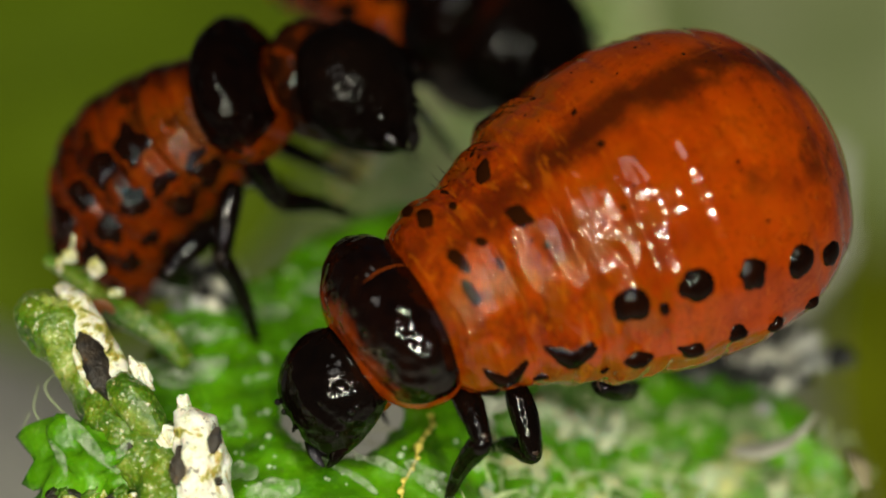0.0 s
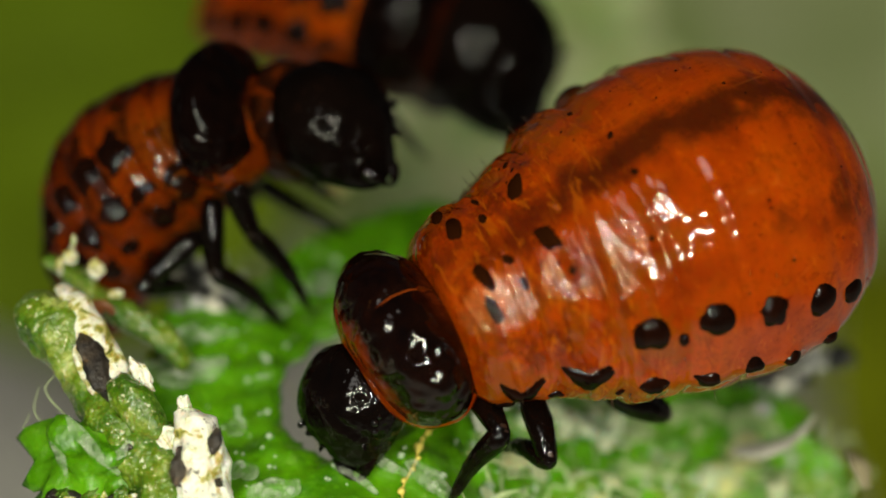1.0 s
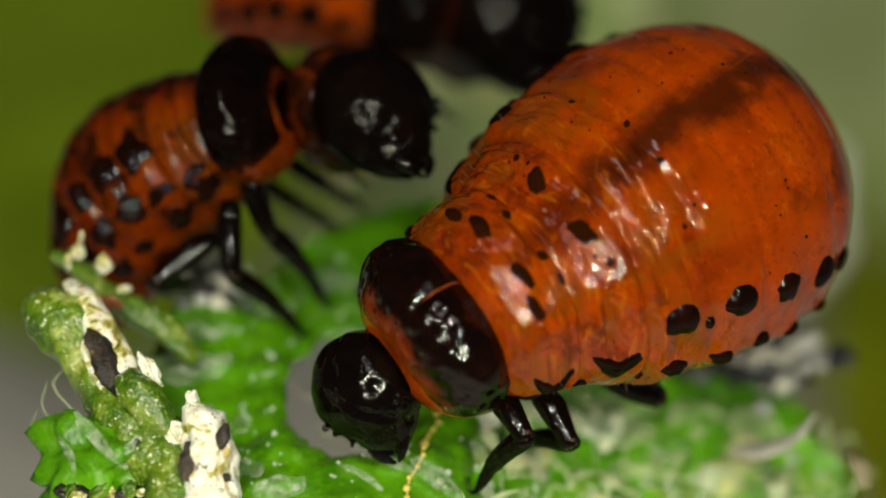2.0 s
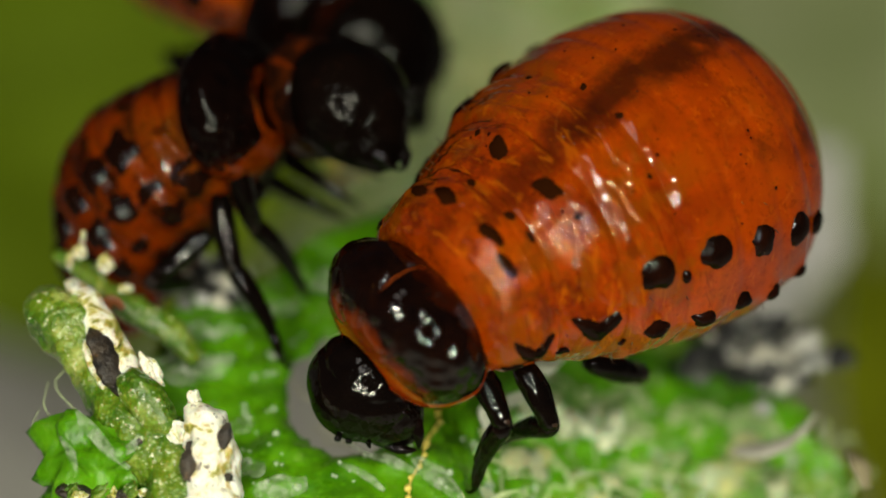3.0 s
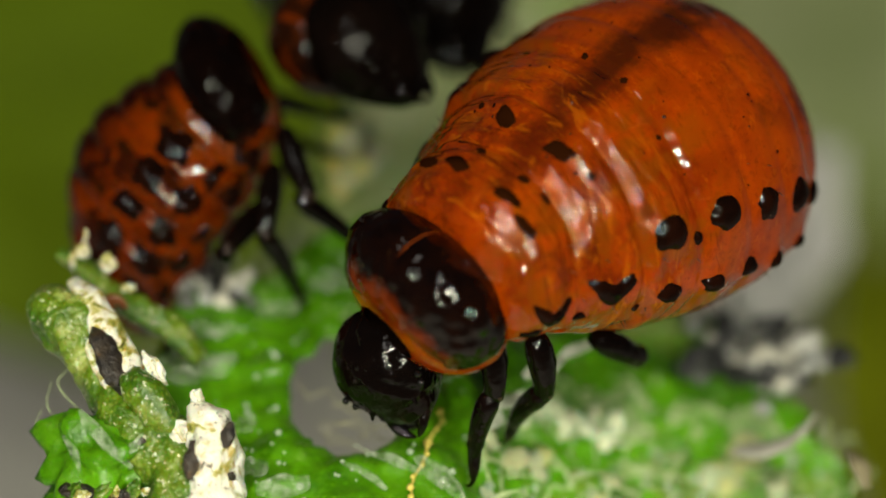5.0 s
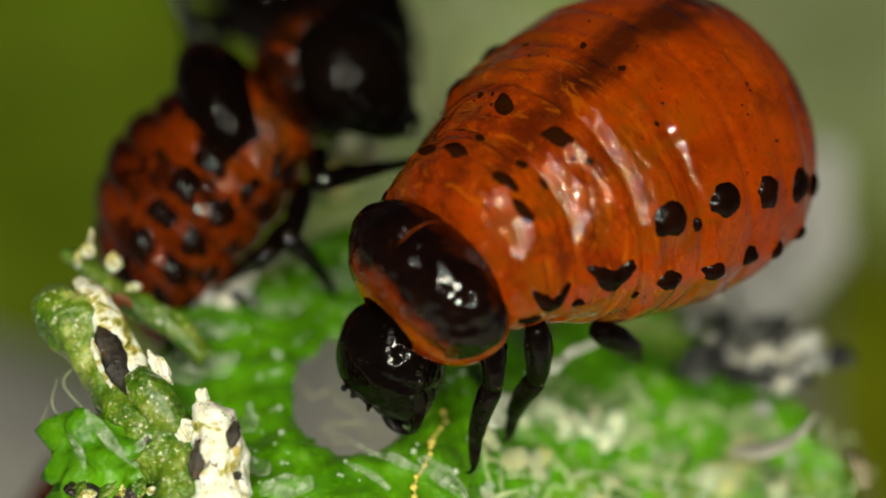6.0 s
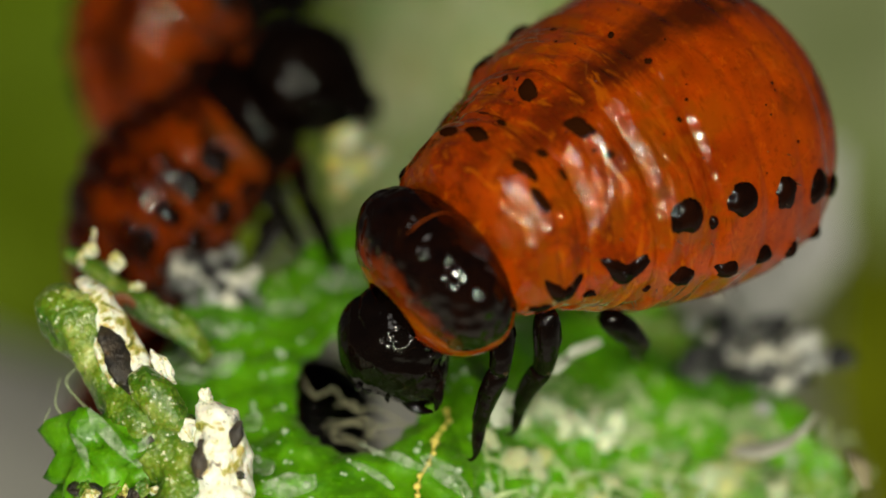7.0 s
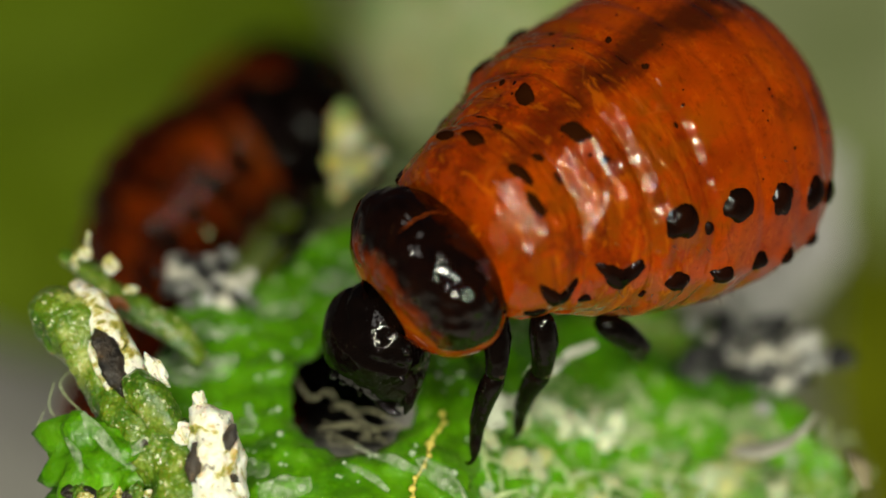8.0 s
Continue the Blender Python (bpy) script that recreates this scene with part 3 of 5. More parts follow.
def fuzzy_material():
    m = material("leaf_fuzzy", (0.16, 0.38, 0.03), 0.5, Subsurface_Weight=0.2, Subsurface_Scale=0.3 * MM, Specular_IOR_Level=0.3)
    n = Nodes(m)
    c = n.ramp(n.noise(0.5, 4, 0.6, distort=0.6), (0.38, (0.070, 0.25, 0.002)), (0.53, (0.125, 0.40, 0.004)), (0.62, (0.19, 0.34, 0.04)), (0.74, (0.50, 0.64, 0.30)))
    c = n.mix(n.math("MULTIPLY", n.mask(n.noise(2.2, 5, 0.7, distort=1.2), 0.56, 0.66), 0.65), c, (0.52, 0.66, 0.34))
    c = n.mix(n.math("MULTIPLY", n.mask(n.noise(1.5, 4, 0.6), 0.62, 0.72), 0.5), c, (0.44, 0.44, 0.05))
    n.color(c)
    n.bump((n.noise(1.6, 4, 0.6), 0.25, 0.6), (n.noise(6, 4, 0.6), 0.06, 0.7))
    return m


LEAF_FUZZY = fuzzy_material()


def tissue_material(name="torn_tissue", dirt=0.0):
    m = material(name, (0.78, 0.74, 0.5), 0.45, Subsurface_Weight=0.2, Subsurface_Scale=0.15 * MM, Coat_Weight=0.3, Coat_Roughness=0.15)
    n = Nodes(m)
    c = n.ramp(n.noise(2.0, 8, 0.7, distort=1.0), (0.36 + dirt, (0.030, 0.016, 0.006)), (0.41 + dirt, (0.13, 0.16, 0.015)), (0.46 + dirt, (0.46, 0.42, 0.08)), (0.51 + dirt, (0.84, 0.82, 0.66)), (0.66, (0.90, 0.90, 0.86)))
    c = n.mix(n.math("MULTIPLY", n.mask(n.noise(6.5, 6, 0.72), 0.58, 0.66), 0.7), c, (0.10, 0.055, 0.015))
    streak = n.mask(n.noise(2.2, 5, 0.65, stretch=(1.6, 1.6, 0.35), distort=0.6), 0.57, 0.65)
    c = n.mix(n.math("MULTIPLY", streak, 0.75), c, (0.50, 0.36, 0.05))
    c = n.mix(n.math("MULTIPLY", n.mask(n.noise(3.4, 6, 0.7, stretch=(1.6, 1.6, 0.4)), 0.60, 0.66), 0.85), c, (0.05, 0.03, 0.012))
    n.color(c)
    n.bump((n.noise(3.0, 4, 0.6, stretch=(1.8, 0.7, 0.5)), 0.09, 0.9), (n.noise(11, 5, 0.7), 0.03, 0.9))
    return m


TISSUE = tissue_material()
WHITE_TISSUE = tissue_material("white_tissue", -0.07)


def rot_material():
    m = material("dead_tissue", (0.012, 0.01, 0.009), 0.35)
    n = Nodes(m)
    n.color(n.ramp(n.noise(3.2, 6, 0.7), (0.4, (0.008, 0.007, 0.007)), (0.58, (0.035, 0.024, 0.014)), (0.72, (0.20, 0.10, 0.025)), (0.85, (0.4, 0.38, 0.36))))
    n.bump((n.noise(6, 5, 0.65), 0.08, 0.8), (n.noise(30, 4), 0.02, 0.6))
    return m


ROT = rot_material()


def frass_material():
    m = material("frass", (0.3, 0.3, 0.28), 0.4, Coat_Weight=0.8, Coat_Roughness=0.1)
    n = Nodes(m)
    g = n.add("ShaderNodeObjectInfo")
    isl = n.ramp(g.outputs["Random"], (0.0, (0.012, 0.012, 0.014)), (0.40, (0.03, 0.03, 0.034)), (0.55, (0.26, 0.27, 0.26)), (0.72, (0.66, 0.68, 0.66)), (1.0, (0.86, 0.84, 0.70)))
    n.color(n.mix(n.math("MULTIPLY", n.mask(n.noise(6, 5), 0.5, 0.7), 0.4), isl, (0.05, 0.05, 0.05)))
    n.bump((n.noise(7, 5, 0.65), 0.08, 0.8))
    return m


FRASS = frass_material()


def fluff_material():
    m = material("pale_fluff", (0.5, 0.55, 0.35), 0.6, Subsurface_Weight=0.2, Subsurface_Scale=0.15 * MM)
    n = Nodes(m)
    g = n.add("ShaderNodeObjectInfo")
    isl = n.ramp(g.outputs["Random"], (0.0, (0.10, 0.34, 0.02)), (0.40, (0.34, 0.54, 0.16)), (0.7, (0.66, 0.74, 0.50)), (1.0, (0.64, 0.66, 0.26)))
    n.color(n.mix(n.math("MULTIPLY", n.mask(n.noise(5, 5), 0.45, 0.7), 0.4), isl, (0.18, 0.26, 0.08)))
    n.bump((n.noise(7, 5, 0.65), 0.10, 0.8))
    return m


PALE_FRASS = fluff_material()


def petal_material():
    m = material("withered_petal", (0.7, 0.68, 0.4), 0.5, Subsurface_Weight=0.3, Subsurface_Scale=0.2 * MM)
    n = Nodes(m)
    g = n.add("ShaderNodeObjectInfo")
    isl = n.ramp(g.outputs["Random"], (0.0, (0.24, 0.36, 0.10)), (0.25, (0.60, 0.64, 0.36)), (0.6, (0.80, 0.80, 0.66)), (0.9, (0.74, 0.68, 0.16)))
    n.color(n.mix(n.math("MULTIPLY", n.mask(n.noise(5, 5), 0.5, 0.7), 0.3), isl, (0.25, 0.24, 0.06)))
    n.bump((n.noise(7, 5, 0.65), 0.10, 0.8))
    return m


PETAL = petal_material()
FROTH = material("leaf_froth", (0.66, 0.74, 0.52), 0.25, Subsurface_Weight=0.3, Subsurface_Scale=0.15 * MM, Coat_Weight=0.8, Coat_Roughness=0.08)
DROPLET = material("sap_droplet", (0.75, 0.90, 0.70), 0.05, Alpha=0.38, Coat_Weight=1.0, Coat_Roughness=0.03)


def film_material():
    m = material("clear_film", (0.70, 0.82, 0.62), 0.18, Coat_Weight=0.6, Coat_Roughness=0.05)
    n = Nodes(m)
    n.link(n.ramp(n.noise(5, 5, 0.65), (0.42, (0.04,) * 3), (0.72, (0.46,) * 3)), n.out.inputs["Alpha"])
    n.bump((n.noise(6, 5, 0.7), 0.14, 0.9))
    return m


FIBRE = film_material()
WHITE_FILM = material("milky_skin", (0.78, 0.84, 0.70), 0.2, Alpha=0.75, Coat_Weight=0.8, Coat_Roughness=0.06)
HAIR = material("leaf_hair", (0.56, 0.68, 0.36), 0.35, Alpha=0.75)
DULL_FIBRE = material("dull_fibre", (0.36, 0.35, 0.22), 0.4)
POLLEN = material("yellow_crumb", (0.62, 0.52, 0.10), 0.5)


def backdrop_material(name, a, b, scale):
    m = material(name, a, 0.6, Specular_IOR_Level=0.05)
    n = Nodes(m)
    n.color(n.ramp(n.noise(scale, 4), (0.3, a), (0.7, b)))
    n.bump((n.noise(scale * 6, 4), 0.4, 0.4))
    return m


BACK_LEAF = backdrop_material("far_leaf", (0.095, 0.150, 0.004), (0.140, 0.205, 0.008), 0.08)
BACK_PALE = backdrop_material("far_pale_leaf", (0.15, 0.24, 0.03), (0.40, 0.43, 0.25), 0.22)
BACK_OLIVE = backdrop_material("far_olive_leaf", (0.19, 0.235, 0.004), (0.28, 0.32, 0.012), 0.08)
# grey of the added sheet that stands in for brighter soil
BACK_GREY = backdrop_material("far_grey_fill", (0.48, 0.48, 0.47), (0.62, 0.62, 0.60), 0.2)
BACK_GROUND = backdrop_material("far_ground", (0.50, 0.48, 0.45), (0.66, 0.65, 0.62), 0.06)
LED = bpy.data.materials.new("led")
LED.use_nodes = True
LED.node_tree.nodes.clear()
em = LED.node_tree.nodes.new("ShaderNodeEmission")
em.inputs["Color"].default_value, em.inputs["Strength"].default_value = (1.0, 0.958, 0.75, 1), RING_STRENGTH
LED.node_tree.links.new(em.outputs[0], LED.node_tree.nodes.new("ShaderNodeOutputMaterial").inputs["Surface"])
HOUSING = material("lamp_housing", (0.03, 0.03, 0.03), 0.5)


# ---- mesh helpers: everything is drawn in millimetres ----
def mesh_of(name, verts, faces, mat, smooth=True):
    me = bpy.data.meshes.new(name)
    me.from_pydata([(x * MM, y * MM, z * MM) for x, y, z in verts], [], faces)
    me.materials.append(mat)
    me.polygons.foreach_set("use_smooth", [smooth] * len(me.polygons))
    me.update()
    return me


def part(name, data, parent=None, label="", m=None):
    """Links (verts, faces, material) as one mesh object, under parent when given."""
    ob = new(name, data if isinstance(data, bpy.types.Mesh) else mesh_of(name, *data))
    if parent:
        ob.parent = parent
    if m:
        ob.matrix_local = m
    if label:
        tagged(ob, label)
    return ob


def mm_pose(x, y, z, rx=0, ry=0, rz=0):
    return pose(x * MM, y * MM, z * MM, rx, ry, rz)


def join(*lots):
    verts, faces = [], []
    for v, f in lots:
        k = len(verts)
        verts += list(v)
        faces += [tuple(i + k for i in q) for q in f]
    return verts, faces


def grid_faces(nu, nv, wrap):
    faces = []
    for i in range(nu - 1):
        for j in range(nv if wrap else nv - 1):
            k = (j + 1) % nv
            faces.append((i * nv + j, i * nv + k, (i + 1) * nv + k, (i + 1) * nv + j))
    return faces


def smooth_interp(x, xs, ys):
    """A soft curve through a few support points (xs rising)."""
    xs, ys = np.array(xs, float), np.array(ys, float)
    slope = np.gradient(ys, xs)
    i = np.clip(np.searchsorted(xs, x) - 1, 0, len(xs) - 2)
    h = xs[i + 1] - xs[i]
    t = np.clip((x - xs[i]) / h, 0, 1)
    return (2 * t**3 - 3 * t**2 + 1) * ys[i] + (t**3 - 2 * t**2 + t) * h * slope[i] + (-2 * t**3 + 3 * t**2) * ys[i + 1] + (t**3 - t**2) * h * slope[i + 1]


def n3(x, y, z, s=1.0):
    return noise.noise(Vector((x * s, y * s, z * s)))


def tube(points, radii, sides=10, squash=1.0, rough=0.0, seed=0.0, caps=True):
    """A tapered, slightly uneven tube along a curve."""
    pts = [Vector(p) for p in points]
    verts, faces = [], []
    side = None
    for i, p in enumerate(pts):
        way = (pts[min(i + 1, len(pts) - 1)] - pts[max(i - 1, 0)]).normalized()
        if side is None:
            side = way.cross(Vector((0.13, 0.27, 1))).normalized()
        side = (side - way * side.dot(way)).normalized()
        up = way.cross(side)
        for j in range(sides):
            a = 2 * math.pi * j / sides
            r = radii[i] * (1 + rough * n3(p.x + math.cos(a) + seed, p.y + math.sin(a), p.z, 2.3))
            verts.append(tuple(p + side * (r * math.cos(a)) + up * (r * squash * math.sin(a))))
    faces = grid_faces(len(pts), sides, True)
    if caps:
        faces += [tuple(range(sides))[::-1], tuple(range((len(pts) - 1) * sides, len(pts) * sides))]
    return verts, faces


def curve_points(ctrl, steps):
    """Catmull-Rom through the control points."""
    c = [Vector(p) for p in ctrl]
    c = [c[0] * 2 - c[1]] + c + [c[-1] * 2 - c[-2]]
    out = []
    for i in range(1, len(c) - 2):
        for k in range(steps):
            t = k / steps
            a, b, d, e = c[i - 1], c[i], c[i + 1], c[i + 2]
            out.append(0.5 * ((2 * b) + (d - a) * t + (2 * a - 5 * b + 4 * d - e) * t * t + (3 * b - a - 3 * d + e) * t**3))
    return out + [c[-2]]


def lump(r, seed, amount=0.3, nu=9, nv=12, scale=(1, 1, 1), at=(0, 0, 0), freq=1.6):
    """An uneven pebble."""
    verts = []
    for i in range(nu):
        p = math.pi * i / (nu - 1)
        for j in range(nv):
            a = 2 * math.pi * j / nv
            d = Vector((math.sin(p) * math.cos(a), math.sin(p) * math.sin(a), math.cos(p)))
            k = r * (1 + amount * noise.noise(d * freq + Vector((seed, seed * 0.7, -seed))))
            verts.append((at[0] + d.x * k * scale[0], at[1] + d.y * k * scale[1], at[2] + d.z * k * scale[2]))
    return verts, grid_faces(nu, nv, True)


# ---- a larva: body, spots, neck shield, head and six legs ----
class Shape:
    """A round, tapering body about the x axis (head towards +x, back towards +z)."""

    def __init__(self, xs, rs, bend=0.0, folds=(), seed=0.0, crease=0.035, pleat=0.0, knobs=()):
        self.pleat, self.rag, self.knobs, self.belly = pleat, 0.32, knobs, 0.84 if not knobs else 0.76
        self.xs, self.rs, self.bend, self.folds, self.seed, self.crease = xs, rs, bend, folds, seed, crease

    def radius(self, x):
        r = max(float(smooth_interp(np.array(x), self.xs, self.rs)), 0.0)
        for f, w in self.folds:
            r *= 1 - self.crease * w * math.exp(-((x - f) / 0.10) ** 2)
        return r

    def point(self, x, a, lift=0.0):
        """a: radians from the back, positive to the left."""
        r = self.radius(x) * (1 + 0.012 * n3(x * 1.3 + self.seed, math.cos(a) * 2, math.sin(a) * 2)) + lift
        # ring-wise pleats behind the head, swollen knobs under the spots, then a row of swellings along each flank
        if self.pleat:
            k = min(1.0, max(0.0, (x - 0.6) / 1.6))
            r += self.pleat * k * noise.fractal(Vector((x * 3.4, math.cos(a) * r * 1.1, math.sin(a) * r * 1.1)), 0.9, 2.1, 2)
            r += 0.24 * self.pleat * min(1.0, max(0.0, (x - 1.2) / 1.4)) * noise.noise(Vector((x * 8.0, math.cos(a) * r * 2.4 + 5, math.sin(a) * r * 2.4)))
            r += 0.024 * min(1.0, max(0.0, (x - 1.0) / 1.3)) * noise.noise(Vector((x * 4.6 + 3, math.cos(a) * r * 2.5, math.sin(a) * r * 2.5 - 8)))
        for kx, ka, kh, kw in self.knobs:
            d2 = ((x - kx) ** 2 + ((abs(a) - ka) * r) ** 2) / (kw * kw)
            if d2 < 6:
                r += kh * math.exp(-d2)
        r += 0.055 * min(1.0, r) * math.exp(-((abs(a) - 1.75) / 0.28) ** 2) * (0.5 + 0.5 * math.cos(2 * math.pi * (x - 0.15) / 1.02))
        c, s = math.cos(a), math.sin(a)
        sag = self.bend * min(0.0, x - 0.3) ** 2
        return Vector((x, r * 1.02 * s, r * c * (1.0 if c > 0 else self.belly) - sag))

    def mesh(self, rings=240, sides=216):
        lo, hi = self.xs[0], self.xs[-1]
        verts = []
        for i in range(rings):
            x = lo + (hi - lo) * (1 - math.cos(math.pi * 0.5 * (i / (rings - 1)))) if i < rings * 0.4 else None
            if x is None:
                i0 = int(rings * 0.4)
                x0 = lo + (hi - lo) * (1 - math.cos(math.pi * 0.5 * ((i0 - 1) / (rings - 1))))
                x = x0 + (hi - x0) * (i - i0 + 1) / (rings - i0)
            for j in range(sides):
                verts.append(tuple(self.point(x, 2 * math.pi * j / sides - math.pi)))
        faces = grid_faces(rings, sides, True)
        faces += [tuple(range(sides))[::-1], tuple(range((rings - 1) * sides, rings * sides))]
        return verts, faces

    def plate(self, x, deg, long, wide, vee=0.0, seed=0.0, lift=0.055, rings=5, sides=18, turn=0.0):
        """A low horny plate lying on the skin; vee folds it into a chevron."""
        a0, r0 = radians(deg), max(self.radius(x), 0.3)
        verts, faces = [tuple(self.point(x, a0, lift))], []
        for k in range(1, rings + 1):
            q = k / rings
            for j in range(sides):
                t = 2 * math.pi * j / sides
                rag = 1 + self.rag * n3(math.cos(t) + seed, math.sin(t) - seed, seed, 1.5)
                u, v = q * rag * long * math.cos(t), q * rag * wide * math.sin(t)
                u, v = u * math.cos(turn) - v * math.sin(turn), u * math.sin(turn) + v * math.cos(turn)
                v -= vee * (abs(u) - long * 0.4)
                h = lift * (1 - q**3) - 0.02 * (q > 0.99)
                verts.append(tuple(self.point(x + u, a0 + v / r0 * (1 if deg > 0 else -1), h)))
        flip = deg <= 0
        for j in range(sides):
            f = (0, 1 + j, 1 + (j + 1) % sides)
            faces.append(f[::-1] if flip else f)
        for k in range(rings - 1):
            for j in range(sides):
                b, c = 1 + k * sides, (j + 1) % sides
                f = (b + j, b + sides + j, b + sides + c, b + c)
                faces.append(f[::-1] if flip else f)
        return verts, faces


def head_lot(size):
    """Round black head capsule, mouth towards -z, face towards +x, with a grooved brow."""
    verts, nu, nv = [], 44, 56
    for i in range(nu):
        p = math.pi * i / (nu - 1)
        for j in range(nv):
            a = 2 * math.pi * j / nv
            d = Vector((math.sin(p) * math.cos(a), math.sin(p) * math.sin(a), math.cos(p)))
            taper = 1 - 0.36 * max(0.0, -d.z) ** 1.3
            x, y, z = d.x * 0.74 * taper, d.y * 0.86 * taper, d.z * (0.92 if d.z > 0 else 1.02)
            k = 1 + 0.03 * noise.noise(d * 3.1)
            if d.x > -0.3:
                k -= 0.055 * math.exp(-((y / 0.05) ** 2)) * max(0.0, d.z)
                k -= 0.05 * math.exp(-(((abs(y) + 0.85 * (z - 0.12)) / 0.06) ** 2)) * (1 if z < 0.12 else 0)
                k -= 0.05 * math.exp(-(((z + 0.62) / 0.05) ** 2))
            verts.append((x * k * size, y * k * size, z * k * size))
    return verts, grid_faces(nu, nv, True)


def jaw_lot(size, sgn):
    """One hooked mandible."""
    c = curve_points([(0.10, sgn * 0.24, -0.80), (0.14, sgn * 0.20, -0.94), (0.14, sgn * 0.12, -1.05), (0.12, sgn * 0.02, -1.13)], 5)
    n = len(c)
    return tube([p * size for p in c], [size * (0.15 - 0.13 * i / (n - 1)) for i in range(n)], 10, 0.7, 0.1)


def neck_lots(wx, wy, wz, reach, taper=0.34, wrap=102):
    """The first ring behind the head and the shield that caps it."""
    def pt(s, a, lift):
        e = math.cos(s * math.pi / 2) ** 0.32
        k = 1 + 0.02 * n3(s * 2, math.cos(a) * 2, math.sin(a) * 2)
        x = s * wx if s < 0 else s * (wx + reach)
        e *= 1 - 0.42 * (reach > 0) * max(0.0, s) ** 1.5
        return (x, (wy * e + lift) * math.sin(a) * k, (wz * e + lift) * math.cos(a) * (1 if math.cos(a) > 0 else 0.8) * k)
    ring = ([pt(-0.97 + 1.94 * i / 27, 2 * math.pi * j / 48, 0) for i in range(28) for j in range(48)], grid_faces(28, 48, True))
    nu, nv = 44, 72
    cap = []
    for i in range(nu):
        for j in range(nv):
            q = -1 + 2 * j / (nv - 1)
            # two domed lobes, narrower at their lower ends, parted by a fine groove
            trim = 1 - taper * abs(q) ** 3
            s = (-0.90 + 1.82 * i / (nu - 1)) * trim + 0.10 * abs(q) ** 2
            a = q * radians(wrap)
            edge = min(1 - abs(q), (s + 0.92 * trim) / 0.9, (0.95 * trim + 0.1 - s) / 0.9, 0.22) / 0.22
            lobe = 0.10 * math.exp(-((abs(a) - 0.85) / 0.5) ** 2) * max(0.0, 1 - ((s + 0.12) / 0.75) ** 2)
            groove = 0.05 * math.exp(-((a / 0.04) ** 2)) if s < 0.45 else 0.0
            rim = 0.035 * math.exp(-(((s + 0.62 * trim) / 0.07) ** 2))
            dent = 0.03 * n3(s * 3.1, a * 2.2, wy, 1.4)
            cap.append(pt(s, a, -0.03 + 0.07 * max(0.0, edge) ** 0.6 + lobe - groove - rim + dent))
    return ring, (cap, [q[::-1] for q in grid_faces(nu, nv, False)])


def femur_lot(n=0.85, r=0.20):
    pts = [(n * t, 0, 0.05 * math.sin(math.pi * t)) for t in (-0.12, 0, 0.15, 0.4, 0.7, 0.9, 1.0, 1.05)]
    return tube(pts, [r * k for k in (0.7, 0.95, 1.05, 1.08, 0.95, 0.85, 0.75, 0.4)], 12, 1, 0.12)


def tibia_lot(n=1.25, r=0.17):
    pts = [(n * t, 0, -0.10 * math.sin(math.pi * t)) for t in (-0.08, 0, 0.1, 0.3, 0.5, 0.62, 0.66, 0.8, 0.92, 1.0)]
    return tube(pts, [r * k for k in (0.5, 0.95, 1.08, 1.0, 0.85, 0.8, 0.66, 0.6, 0.5, 0.34)], 12, 1, 0.12)


def claw_lot(n=1.25):
    pts = curve_points([(n * 0.96, 0, 0), (n * 1.06, 0, -0.01), (n * 1.13, 0, -0.07), (n * 1.14, 0, -0.15)], 4)
    return tube(pts, [0.055 - 0.05 * i / (len(pts) - 1) for i in range(len(pts))], 8)


LEG_MESHES = (mesh_of("femur", *femur_lot(), CHITIN), mesh_of("tibia", *tibia_lot(), CHITIN), mesh_of("claw", *claw_lot(), CHITIN))
JOINT_MESH = mesh_of("joint", *lump(0.15, 3, 0.2, 9, 12, (0.8, 1, 1), (0.80, 0, 0.02)), AMBER)
HEAD_MESH, HEAD_DULL = mesh_of("head", *head_lot(1.0), CHITIN), mesh_of("head", *head_lot(1.0), CHITIN_DULL)
JAW_MESHES = [mesh_of("mandible", *jaw_lot(1.0, k), CHITIN) for k in (-1, 1)]
OCELLUS = mesh_of("ocellus", *lump(0.055, 1, 0.05, 7, 10), EYE_BLACK)
ANTENNA = mesh_of("antenna", *tube([(0, 0, 0), (0.1, 0, -0.02), (0.11, 0, -0.02), (0.19, 0, -0.05), (0.26, 0, -0.07)], [0.075, 0.07, 0.05, 0.045, 0.012], 8), CHITIN)


def aim(origin, target, up):
    """A matrix at origin with x towards target and z near up, in millimetres."""
    x = (target - origin).normalized()
    y = up.cross(x).normalized()
    m = Matrix((x, y, x.cross(y))).transposed().to_4x4()
    m.translation = origin * MM
    return m


